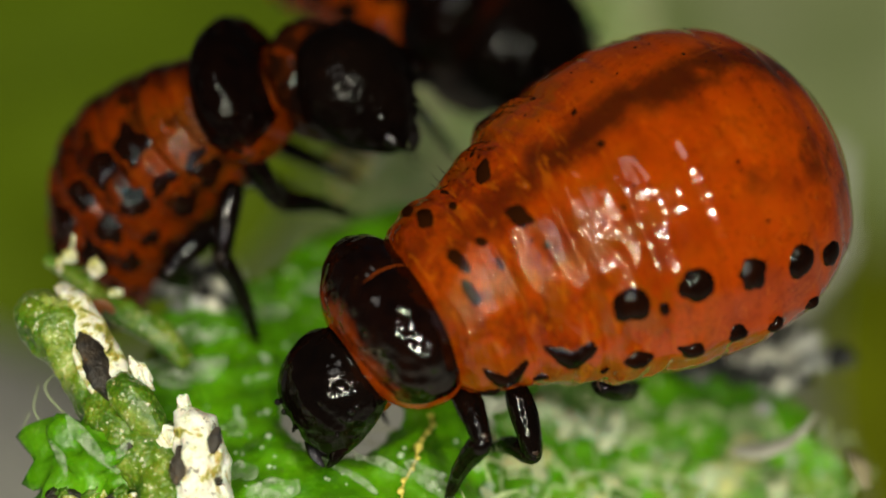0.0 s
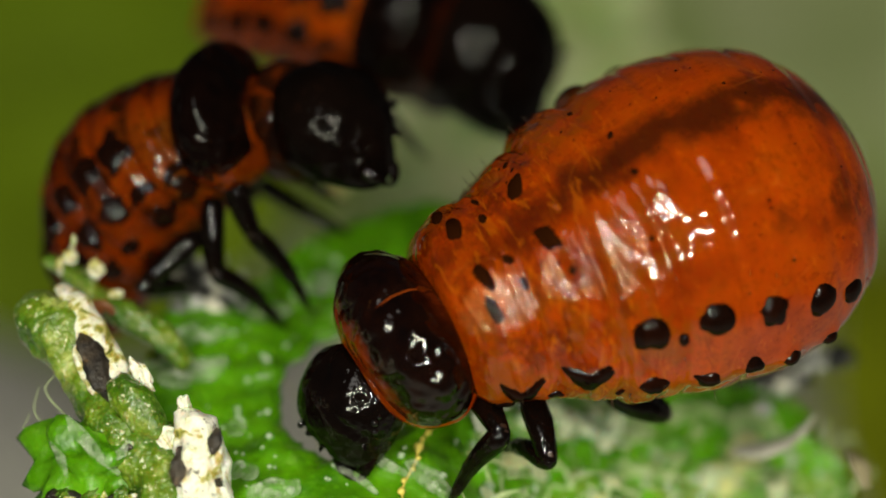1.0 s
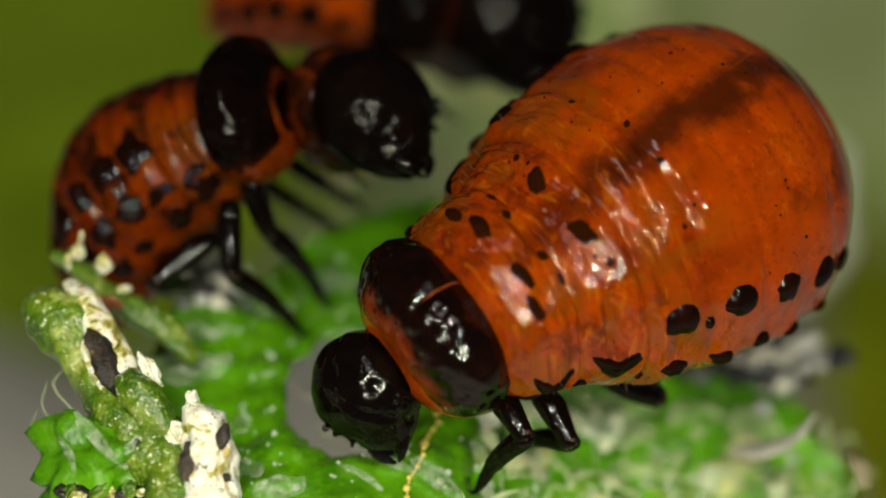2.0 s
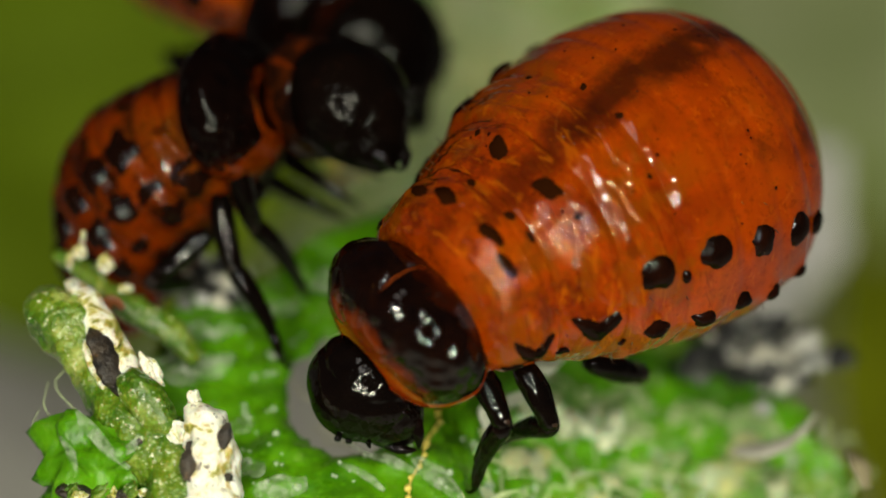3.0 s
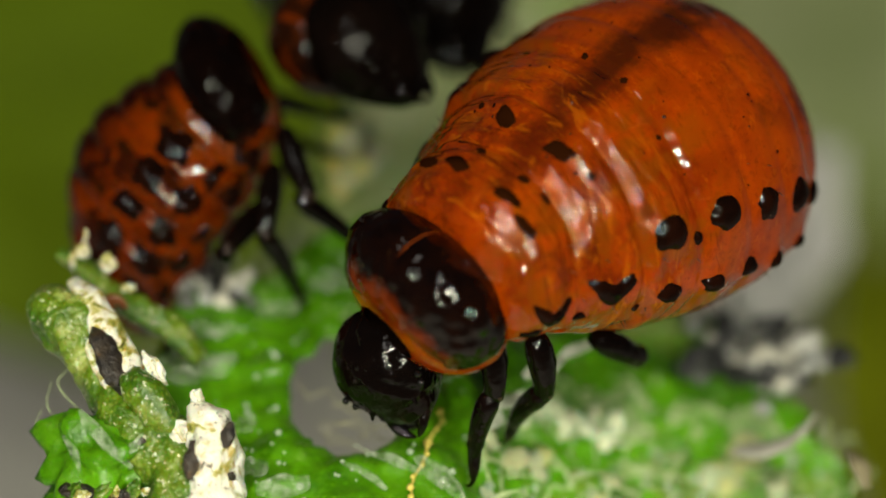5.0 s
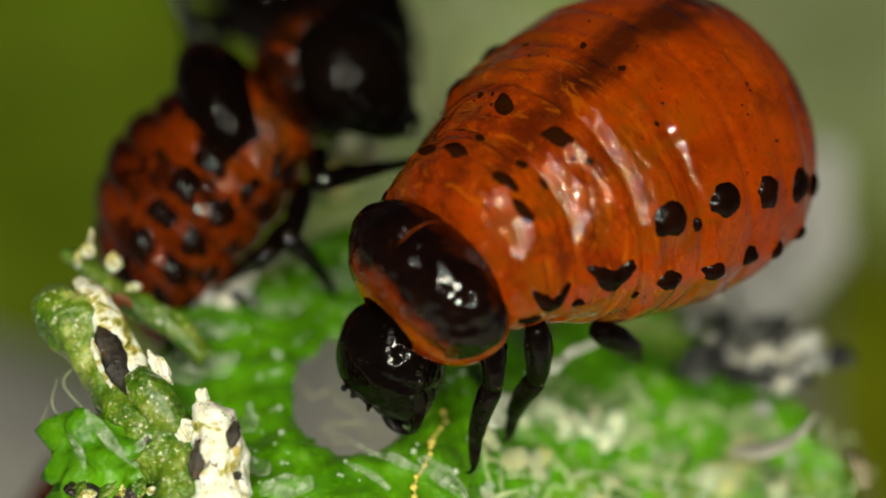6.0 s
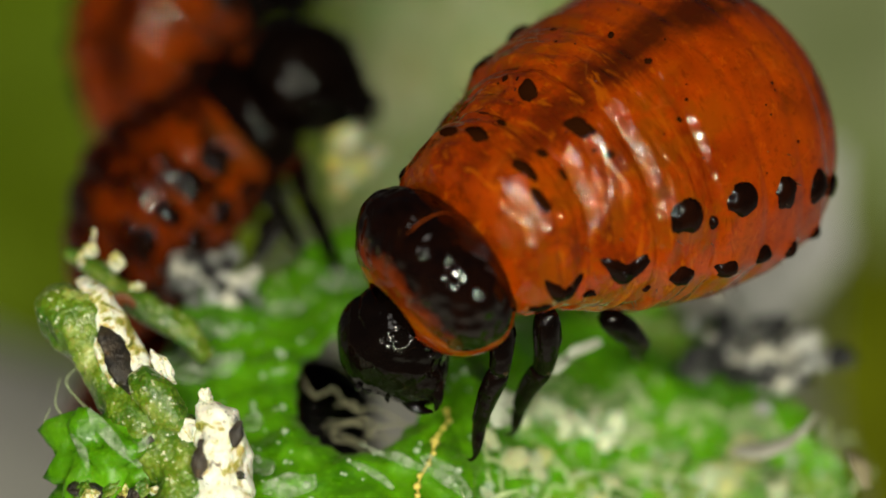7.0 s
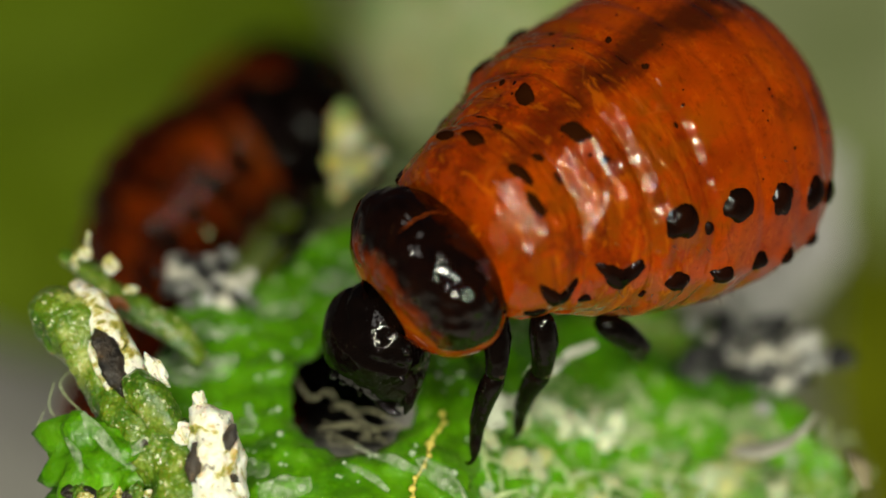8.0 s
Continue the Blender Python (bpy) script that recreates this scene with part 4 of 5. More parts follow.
class Larva:
    def __init__(self, label, shape, skin, plates, specks, hips, neck_size, head_size, rows, neck_rows, head_rows, feet, leg_size=1.0, knee_way=(-0.45, 1.0, 0.35), ring_skin=None, reach=(0.35, 0.75, -1.35)):
        self.reach = reach
        self.leg_size, self.knee_way = leg_size, knee_way
        self.rows = [(t, mm_pose(*r)) for t, *r in rows]
        self.neck_rows = [(t, mm_pose(*r)) for t, *r in neck_rows]
        self.head_rows = [(t, mm_pose(*r)) for t, *r in head_rows]
        self.hips, self.feet = [Vector(h) for h in hips], feet
        root = self.root = tagged(new("beetle_larva"), label, "larva", "larvae feeding on the leaf")
        root.empty_display_size = MM
        self.root.matrix_world = self.rows[0][1]
        part("body", (*shape.mesh(), skin), root)
        for i, (x, deg, long, wide, vee, turn) in enumerate(plates):
            for side in (1, -1):
                part("spot", (*shape.plate(x, side * deg, long, wide, vee, i * 3.7 + side, 0.08 if 60 < deg < 84 else 0.055 if deg > 40 else 0.02, turn=turn), PLATE if deg > 40 else FAINT), root)
        bits = []
        for x, deg, r in specks:
            bits.append(shape.plate(x, deg, r, r, 0, x + deg, 0.012, 2, 8))
        if bits:
            part("specks", (*join(*bits), PLATE), root, "scattered tiny dark pores")["kind"] = "stuff"
        hairs = []
        for i in range(46):
            x, deg = random.uniform(shape.xs[0] * 0.8, shape.xs[-1] * 0.9), random.choice((1, -1)) * random.uniform(55, 120)
            p, q = shape.point(x, radians(deg)), shape.point(x + 0.05, radians(deg), random.uniform(0.08, 0.2))
            hairs.append(tube([p, (p + q) / 2 + Vector((0.01, 0, 0.01)), q], [0.007, 0.006, 0.002], 5))
        part("bristles", (*join(*hairs), BRISTLE), root, "short dark bristles")["kind"] = "stuff"
        ring, cap = neck_lots(*neck_size) if skin == SKIN else neck_lots(*neck_size, 0.12, 122)
        self.neck = part("neck_ring", (*ring, ring_skin or skin), root, "soft dark ring behind the head" if ring_skin else "soft orange ring behind the head")
        part("neck_shield", (*cap, COLLAR if skin == SKIN else COLLAR_DARK), self.neck, "glossy black-brown shield with an amber edge" if skin == SKIN else "glossy black shield")
        self.head = part("head", HEAD_MESH if skin == SKIN else HEAD_DULL, root, "glossy black head capsule")
        self.head.scale = (head_size,) * 3
        part("neck_skin", (*(lump(0.62, 2, 0.12, 16, 24, (1.1, 1, 1), (-0.55, 0, 0.12)) if skin == SKIN else lump(0.72, 2, 0.2, 16, 24, (1, 1, 1.2), (-0.50, 0, 0.45))), skin if skin == SKIN else NECK_DARK), self.head, "soft brown neck skin")
        for me in JAW_MESHES:
            part("mandible", me, self.head)
        for k in (-1, 1):
            part("antenna", ANTENNA, self.head, "", mm_pose(0.36, k * 0.38, -0.54, 0, 35, k * 40) @ Matrix.Diagonal((0.42, 0.7, 0.7, 1)))
            for dx, dz in ((0.44, -0.22), (0.33, -0.14), (0.36, -0.36)):
                part("ocellus", OCELLUS, self.head, "", mm_pose(dx, k * 0.68 * (1 - 0.1 * (dz < -0.3)), dz))
        self.legs = []
        for _ in self.hips:
            femur = part("femur", LEG_MESHES[0], root, "black upper leg")
            tibia = part("tibia", LEG_MESHES[1], root, "black lower leg")
            part("claw", LEG_MESHES[2], tibia)
            part("joint", JOINT_MESH, femur, "amber joint skin")
            femur.scale = tibia.scale = (leg_size, min(1.0, 1.1 / leg_size), min(1.0, 1.1 / leg_size))
            self.legs.append((femur, tibia))
        self.place(0)

    def poses(self, i):
        """Local poses of neck, head and legs at row i."""
        t, m = self.rows[i]
        inv = m.inverted()
        out = [inv @ self.neck_rows[i][1], inv @ self.head_rows[i][1]]
        for k, hip in enumerate(self.hips):
            foot = self.feet(k, t)
            foot = (inv @ (Vector(foot) * MM)) / MM if foot is not None else hip + Vector((self.reach[0] + 0.15 * math.sin(3 * t + k), math.copysign(self.reach[1], hip.y), self.reach[2] + 0.15 * math.sin(4 * t + 2 * k)))
            a, b = 0.85 * self.leg_size, 1.32 * self.leg_size
            d = foot - hip
            n = min(max(d.length, 0.7), a + b - 0.03)
            d = d.normalized()
            out_way = Vector((self.knee_way[0], math.copysign(self.knee_way[1], hip.y), self.knee_way[2]))
            bend = (out_way - d * out_way.dot(d)).normalized()
            c = (a * a + n * n - b * b) / (2 * a * n)
            knee = hip + d * (a * c) + bend * (a * math.sqrt(max(0, 1 - c * c)))
            tip = hip + d * n
            out += [aim(hip, knee, bend), aim(knee, tip, bend)]
        return out

    def movers(self):
        return [self.neck, self.head] + [p for leg in self.legs for p in leg]

    def place(self, i):
        for ob, m in zip(self.movers(), self.poses(i)):
            ob.matrix_local = m @ Matrix.Diagonal((*ob.scale, 1))

    def move(self):
        walk(self.root, self.rows)
        all_poses = [self.poses(i) for i in range(len(self.rows))]
        for k, ob in enumerate(self.movers()):
            walk(ob, [(self.rows[i][0], all_poses[i][k]) for i in range(len(self.rows))])


def track(t, keys):
    """Between keys of (seconds, x, y, z)."""
    ts = [k[0] for k in keys]
    return tuple(float(np.interp(t, ts, [k[j] for k in keys])) for j in (1, 2, 3))


FAT = Shape([-2.48, -2.40, -2.12, -1.65, -0.95, 0, 1.0, 1.9, 2.6, 2.95, 3.3, 3.8, 4.25, 4.42],
            [0.0, 0.60, 1.35, 1.96, 2.38, 2.56, 2.50, 2.28, 2.06, 1.84, 1.70, 1.54, 1.37, 1.10], 0.0,
            ((-1.6, 0.25), (-0.95, 0.2), (-0.2, 0.2), (0.62, 0.3), (1.52, 0.5), (2.46, 1.5), (2.62, 0.5), (3.36, 1.5), (3.56, 0.7), (4.12, 0.8)), 0.0, 0.040, 0.050,
            [(x, radians(d), h, w) for x, d, h, w in ((2.06, 67, 0.05, 0.36), (1.10, 67, 0.05, 0.36), (0.26, 71, 0.05, 0.34), (-0.57, 76, 0.05, 0.32),
             (2.95, 85, 0.07, 0.34), (3.85, 92, 0.08, 0.30), (2.09, 94, 0.09, 0.28), (1.32, 94, 0.09, 0.26), (0.62, 94, 0.08, 0.24), (0.0, 96, 0.07, 0.22), (-0.7, 98, 0.06, 0.2),
             (2.93, 17, 0.05, 0.26), (3.95, 18, 0.06, 0.24), (2.95, 45, 0.05, 0.30), (3.92, 50, 0.05, 0.26), (2.5, 108, 0.06, 0.26), (3.4, 108, 0.07, 0.26))])
FAT_PLATES = [(2.06, 67, 0.27, 0.29, 0, 0.2), (1.10, 67, 0.27, 0.29, 0, 0.3), (0.26, 71, 0.25, 0.28, 0, 0.4), (-0.57, 76, 0.24, 0.27, 0, 0.3), (-1.20, 83, 0.2, 0.24, 0, 0.3),
              (2.95, 84.5, 0.37, 0.20, 0.9, -0.1), (3.85, 93, 0.34, 0.22, 0.95, -0.15),
              (2.09, 92, 0.22, 0.21, 0, 0), (1.32, 93, 0.20, 0.21, 0, 0), (0.62, 93, 0.18, 0.2, 0, 0), (0.0, 96, 0.16, 0.19, 0, 0), (-0.7, 98, 0.14, 0.16, 0, 0),
              (2.92, 16, 0.15, 0.25, 0, 0.35), (3.93, 18, 0.13, 0.26, 0, 0.25), (3.98, 38, 0.10, 0.24, 0, 0.1), (3.50, 15, 0.08, 0.11, 0, 0.4), (2.80, 33, 0.06, 0.07, 0, 0),
              (1.46, 9, 0.05, 0.07, 0, 0.4), (1.64, 33, 0.05, 0.06, 0, 0), (3.42, 30, 0.06, 0.12, 0, 0), (1.62, 72, 0.09, 0.11, 0, 0), (4.08, 110, 0.17, 0.19, 0, 0), (3.38, 101, 0.12, 0.09, 0, 0), (2.52, 100, 0.08, 0.07, 0, 0)]
rng = random.Random(5)
FAT_SPECKS = [(rng.uniform(-1.6, 3.2), rng.uniform(-70, 62), rng.choice((0.022, 0.028, 0.04))) for _ in range(46)]
FAT_HIPS = [(4.25, 0.85, -0.75), (4.25, -0.85, -0.75), (3.50, 1.15, -1.0), (3.50, -1.15, -1.0), (2.15, 1.30, -1.55), (2.15, -1.30, -1.55)]


def feet_a(k, t):
    return [track(t, ((0, 0.05, -5.65, -0.1), (1, 0.1, -5.65, -0.1), (1.5, 0.40, -5.5, -0.15), (3, 0.45, -5.38, -0.15), (8, 0.40, -5.20, -0.15))),
            (-0.9, -3.9, 0.0),
            track(t, ((0, 0.68, -4.4, -0.2), (1.5, 0.9, -4.35, -0.2), (3.5, 0.80, -4.25, -0.25), (8, 1.10, -4.1, -0.25))),
            (0.4, -2.6, 0.0),
            track(t, ((0, 3.05, -2.55, -0.6), (3.5, 3.05, -2.25, -0.45), (8, 3.1, -2.2, -0.45))),
            (2.2, -1.2, -0.2)][k]


fat_larva = Larva("plump shiny orange beetle larva with black spots, eating the leaf", FAT, SKIN, FAT_PLATES, FAT_SPECKS, FAT_HIPS,
                  (0.85, 1.45, 1.30, 0.0), 1.0, BODY_A, NECK_A, HEAD_A, feet_a, 1.14, (-0.05, 1.0, 0.35))

LEAN = Shape([-2.15, -2.08, -1.75, -1.2, -0.5, 0.2, 0.9, 1.5, 2.0], [0.0, 0.45, 0.95, 1.28, 1.46, 1.48, 1.36, 1.18, 0.9], 0.16,
             ((-1.3, 1.2), (-0.7, 1.2), (-0.1, 1.3), (0.5, 1.3), (1.1, 1.6), (1.6, 1.5)), 4.0, 0.05)
LEAN.rag = 0.75
LEAN_PLATES = [(x, 62, 0.24, 0.32, 0, 0.3) for x in (-1.5, -0.9, -0.3, 0.3, 0.85)] + [(x, 92, 0.27, 0.27, 0, 0) for x in (-1.4, -0.8, -0.2, 0.4)] + \
              [(0.95, 95, 0.26, 0.13, -0.4, 0), (1.5, 100, 0.24, 0.13, -0.4, 0), (1.0, 25, 0.1, 0.2, 0, 0)] + [(x, 118, 0.22, 0.18, 0, 0) for x in (-1.1, -0.5, 0.1)] + [(1.45, 118, 0.26, 0.26, 0, 0), (0.85, 120, 0.26, 0.26, 0, 0), (0.3, 38, 0.08, 0.22, 0, 0), (-0.4, 38, 0.08, 0.22, 0, 0)]
LEAN_HIPS = [(1.95, 0.7, -0.75), (1.95, -0.7, -0.75), (1.4, 0.85, -0.95), (1.4, -0.85, -0.95), (0.8, 0.95, -1.15), (0.8, -0.95, -1.15)]


def feet_b(k, t):
    if k == 1:
        return track(t, ((0, -1.4, -0.3, 0.9), (0.5, -2.2, -2.35, 0), (1, -1.85, -2.0, 0), (1.5, -1.55, -1.55, 0), (3, -2.0, -1.5, 0), (3.5, -2.1, -1.85, 0), (3.8, -1.6, -1.2, 0.9), (4, -1.42, -0.95, 1.5), (4.2, -1.5, -1.0, 0.8), (4.5, -1.7, -1.05, 0), (5.2, -1.2, -0.9, 1.2), (5.8, -0.35, -0.6, 2.25), (6.2, -0.35, -0.6, 2.25), (6.5, -1.3, -0.7, 0.6), (7, -1.6, -0.8, 0), (7.5, -2.0, -0.7, 0), (8, -1.0, 2.5, -0.6)))
    if k == 3:
        return track(t, ((0, -2.85, -2.3, 0), (0.5, -2.8, -2.35, 0), (1.5, -2.1, -1.4, 0), (3, -2.35, -3.0, 0), (4, -1.75, -1.5, 0), (4.5, -2.7, -1.6, 0), (5.8, -1.65, -1.25, 0), (6.5, -1.7, -1.0, 0), (8, -2.6, 1.5, -1.5)))
    if k == 5:
        return track(t, ((0, -3.7, -1.3, 0.1), (6, -3.5, -1.0, 0.1), (8, -3.0, 1.5, -2.0)))
    return None


lean_larva = Larva("lean brown-orange beetle larva with dark spots, climbing over the leaf edge", LEAN, SKIN_DULL, LEAN_PLATES, [], LEAN_HIPS, (0.64, 1.28, 1.22, 0.0), 1.16, BODY_B, NECK_B, HEAD_B, feet_b, 1.22)
far_larva = Larva("orange beetle larva with a black head, crawling behind the others", LEAN, SKIN_FAR, LEAN_PLATES, [], LEAN_HIPS, (0.9, 1.54, 1.44, 0.0), 1.52, BODY_C, NECK_C, HEAD_C, lambda k, t: None, 1.35, ring_skin=NECK_DARK, reach=(1.15, 1.0, -0.45))
low_larva = Larva("dark orange beetle larva creeping up underneath the leaf", LEAN, SKIN_DULL, LEAN_PLATES, [], LEAN_HIPS, (0.52, 1.24, 1.14, 0.0), 1.10, BODY_D, NECK_D, HEAD_D, lambda k, t: None)


# ---- the leaf ----
def polygon_distance(P, poly):
    """Signed distance to a polygon outline, positive inside."""
    best = np.full(len(P), 1e9)
    inside = np.zeros(len(P), bool)
    n = len(poly)
    for i in range(n):
        a, b = np.array(poly[i]), np.array(poly[(i + 1) % n])
        e, w = b - a, P - a
        k = np.clip((w @ e) / (e @ e), 0, 1)
        best = np.minimum(best, np.linalg.norm(w - k[:, None] * e, axis=1))
        cross = (a[1] > P[:, 1]) != (b[1] > P[:, 1])
        with np.errstate(divide="ignore", invalid="ignore"):
            xi = (b[0] - a[0]) * (P[:, 1] - a[1]) / (b[1] - a[1]) + a[0]
        inside ^= cross & (P[:, 0] < xi)
    return np.where(inside, best, -best)


def sheet(field, height, box, step, thick):
    """A leaf blade: the part of box where field > 0, with a real edge and underside."""
    xs, ys = np.arange(box[0], box[1] + step, step), np.arange(box[2], box[3] + step, step)
    X, Y = np.meshgrid(xs, ys, indexing="ij")
    P = np.stack([X.ravel(), Y.ravel()], 1)
    g = field(P)
    nx, ny = X.shape
    I = np.arange(nx * ny).reshape(nx, ny)
    Q = np.stack([I[:-1, :-1], I[1:, :-1], I[1:, 1:], I[:-1, 1:]], -1).reshape(-1, 4)
    Q = Q[(g[Q] > 0).any(1)]
    used = np.unique(Q)
    p = P[used].copy()
    out = g[used] < 0
    for _ in range(6):
        v = field(p)
        e = 1e-3
        grad = np.stack([(field(p + (e, 0)) - v) / e, (field(p + (0, e)) - v) / e], 1)
        s = (v / np.maximum((grad**2).sum(1), 0.2))[:, None] * grad
        p = np.where(out[:, None], p - np.clip(s, -step, step), p)
    new_id = np.full(nx * ny, -1)
    new_id[used] = np.arange(len(used))
    Q = new_id[Q]
    v = np.clip(field(p), 0, None)
    z = np.array([height(x, y) for x, y in p])
    drop = thick * 0.38 * np.exp(-v / 0.10)
    n = len(p)
    verts = [(a, b, c) for (a, b), c in zip(p, z - drop)] + [(a, b, c) for (a, b), c in zip(p, z - thick + drop)]
    faces = [tuple(int(i) for i in q) for q in Q]
    edges = {}
    for q in faces:
        for i in range(4):
            edges[(q[i], q[(i + 1) % 4])] = 1
    under = [tuple(i + n for i in q[::-1]) for q in faces]
    rim = [(b, a, a + n, b + n) for a, b in edges if (b, a) not in edges]
    return verts, faces + under + rim


def ragged(P, amount, size, seed):
    return np.array([amount * noise.fractal(Vector((x / size, y / size, seed)), 0.9, 2.0, 4) for x, y in P])


LEAF_EDGE = [(-5.95, -7.2), (-5.85, -5.6), (-5.65, -4.35), (-4.9, -4.0), (-4.45, -3.5), (-4.35, -2.3), (-4.2, -1.5), (-3.5, -0.75), (-2.6, -0.35), (-1.7, 0.6), (0.0, 1.5), (1.8, 1.2), (1.7, -1.0), (1.0, -3.4), (0.45, -4.8), (0.25, -7.2)]


def leaf_field(P):
    d = polygon_distance(P, LEAF_EDGE)
    q = (P - np.array((-1.32, -3.25))) / np.array((0.97, 1.42))
    hole = (np.linalg.norm(q, axis=1) - 1) * 1.0
    # the side not yet eaten
    hole = np.maximum(hole, ((P[:, 0] + 1.17) * 0.80 - (P[:, 1] + 4.80) * 0.60))
    return np.minimum(d, hole) + ragged(P, 0.09, 0.45, 2.0)


def leaf_height(x, y):
    return -0.30 * max(0.0, x + 0.5) ** 1.5 + 0.18 * n3(x, y, 0.3, 0.9) + 0.08 * n3(x, y, 3.0, 2.7) + 0.02 * n3(x, y, 7.0, 5.5) + 0.25 * math.exp(-((x + 3.9) ** 2 + (y + 1.2) ** 2) / 0.6)


leaf = tagged(new("chewed_leaf"), "juicy green leaf blade with a chewed hole and ragged edge", "leaf")
leaf.empty_display_size = MM
part("blade", (*sheet(leaf_field, leaf_height, (-6.2, 3.0, -7.2, 1.8), 0.06, 0.34), LEAF), leaf)

SIDE_EDGE = [(-0.4, -7.2), (-0.3, -4.8), (0.3, -3.0), (1.0, 0.0), (3.2, 1.2), (4.6, 0.6), (5.6, -0.8), (6.4, -2.4), (6.9, -4.0), (7.4, -7.2)]


def side_field(P):
    return polygon_distance(P, SIDE_EDGE) + ragged(P, 0.22, 0.6, 9.0)


def side_height(x, y):
    return -0.42 - 0.62 * min(max(0.0, x - 0.3), 1.6) - 0.25 * max(0.0, x - 1.9) + 0.28 * n3(x, y, 1.3, 0.8) + 0.16 * n3(x, y, 5.0, 2.2) + 0.06 * n3(x, y, 8.0, 6.0)


side_leaf = tagged(new("fuzzy_leaf"), "pale fuzzy green leaf covered with fine hairs", "leaf")
side_leaf.empty_display_size = MM
part("blade", (*sheet(side_field, side_height, (-0.8, 7.8, -7.2, 1.8), 0.10, 0.4), LEAF_FUZZY), side_leaf)


# ---- the rolled leaf edge in front, torn and browned ----
stub = tagged(new("rolled_leaf_edge"), "chewed rolled leaf edge with white torn flesh and black dead patches", "leaf stub")
stub.empty_display_size = MM


def bumpy_tube(ctrl, radii, steps, sides, squash, amount, freq, seed):
    """A lumpy swept form; radii belong to the control points."""
    c = curve_points(ctrl, steps)
    r = np.interp(np.linspace(0, len(ctrl) - 1, len(c)), range(len(ctrl)), radii)
    v, f = tube(c, list(r), sides, squash)
    out = []
    for k, p in enumerate(v):
        q, mid = Vector(p), c[k // sides]
        d = q - mid
        out.append(tuple(mid + d * (1 + amount * noise.fractal(q * freq + Vector((seed, 0, 0)), 0.9, 2.0, 4))))
    return out, f


ROLL = [(-6.05, -3.22, 1.62), (-5.80, -3.36, 1.68), (-5.42, -3.62, 1.55), (-5.12, -4.02, 1.28), (-4.84, -4.45, 1.02), (-4.46, -4.93, 0.80), (-4.0, -5.3, 0.62), (-3.70, -5.75, 0.42), (-3.60, -6.3, 0.1), (-3.55, -6.9, -0.2)]
part("roll", (*bumpy_tube(ROLL, [0.12, 0.46, 0.52, 0.40, 0.38, 0.52, 0.55, 0.60, 0.66, 0.7], 14, 64, 0.9, 0.20, 2.6, 3.0), LEAF_MATT), stub, "matt green curled leaf edge")


def scrap(name, at_, r, scale, tilt, seed, mat, label, rag=0.9, freq=2.3):
    """An uneven torn piece, drawn about its own middle."""
    ob = part(name, (*lump(r, seed, rag, 26, 34, scale, (0, 0, 0), freq), mat), stub, label, mm_pose(*at_, *tilt))
    return ob


# pale torn flesh along the upper side of the roll
FACE = [(-5.42, -3.02, 1.92), (-5.16, -3.42, 1.94), (-4.92, -3.82, 1.76), (-4.68, -4.22, 1.56), (-4.42, -4.62, 1.34), (-4.16, -4.95, 1.14), (-3.85, -5.2, 1.0)]
part("torn_face", (*bumpy_tube(FACE, [0.12, 0.22, 0.26, 0.28, 0.28, 0.22, 0.14], 14, 48, 0.6, 0.22, 2.0, 8.0), TISSUE), stub, "pale yellow-white torn leaf flesh")
LEFT_RIM = [(-5.26, -3.70, 1.72), (-5.16, -3.98, 1.68), (-5.02, -4.28, 1.54), (-4.86, -4.58, 1.36), (-4.70, -4.80, 1.20)]
part("torn_rim", (*bumpy_tube(LEFT_RIM, [0.05, 0.10, 0.12, 0.11, 0.06], 12, 28, 0.7, 0.30, 3.0, 12.0), TISSUE), stub, "thin pale torn rim")
CHUNK = [(-3.55, -5.12, 1.38), (-3.38, -5.35, 1.22), (-3.22, -5.65, 0.96), (-3.20, -5.98, 0.66), (-3.28, -6.3, 0.35), (-3.35, -6.7, 0.0)]
part("torn_chunk", (*bumpy_tube(CHUNK, [0.12, 0.36, 0.42, 0.43, 0.44, 0.4], 14, 56, 0.8, 0.30, 2.0, 21.0), WHITE_TISSUE), stub, "white torn leaf flesh")
for at_, r, sc, tilt, sd in (((-3.50, -5.08, 1.44), 0.13, (0.8, 0.7, 1.5), (10, 0, 0), 7.0), ((-3.70, -5.42, 1.0), 0.24, (0.9, 0.7, 1.1), (0, 0, 0), 10.0)):
    scrap("torn_lump", at_, r, sc, tilt, sd, WHITE_TISSUE, "white torn leaf flesh", 0.45, 1.6)
for ctrl, rad, sd in (([(-5.04, -3.98, 1.86), (-4.94, -4.20, 1.78), (-4.80, -4.44, 1.62), (-4.66, -4.66, 1.46), (-4.60, -4.76, 1.38)], [0.06, 0.19, 0.24, 0.21, 0.09], 41.0),
                      ([(-3.52, -5.76, 1.24), (-3.50, -5.92, 1.12), (-3.52, -6.08, 0.98), (-3.54, -6.2, 0.86)], [0.06, 0.15, 0.16, 0.07], 42.0),
                      ([(-2.98, -5.60, 1.46), (-3.02, -5.74, 1.34), (-3.08, -5.88, 1.2)], [0.05, 0.11, 0.05], 43.0)):
    part("dead_patch", (*bumpy_tube(ctrl, rad, 10, 28, 0.5, 0.35, 3.2, sd), ROT), stub, "black dead leaf tissue")
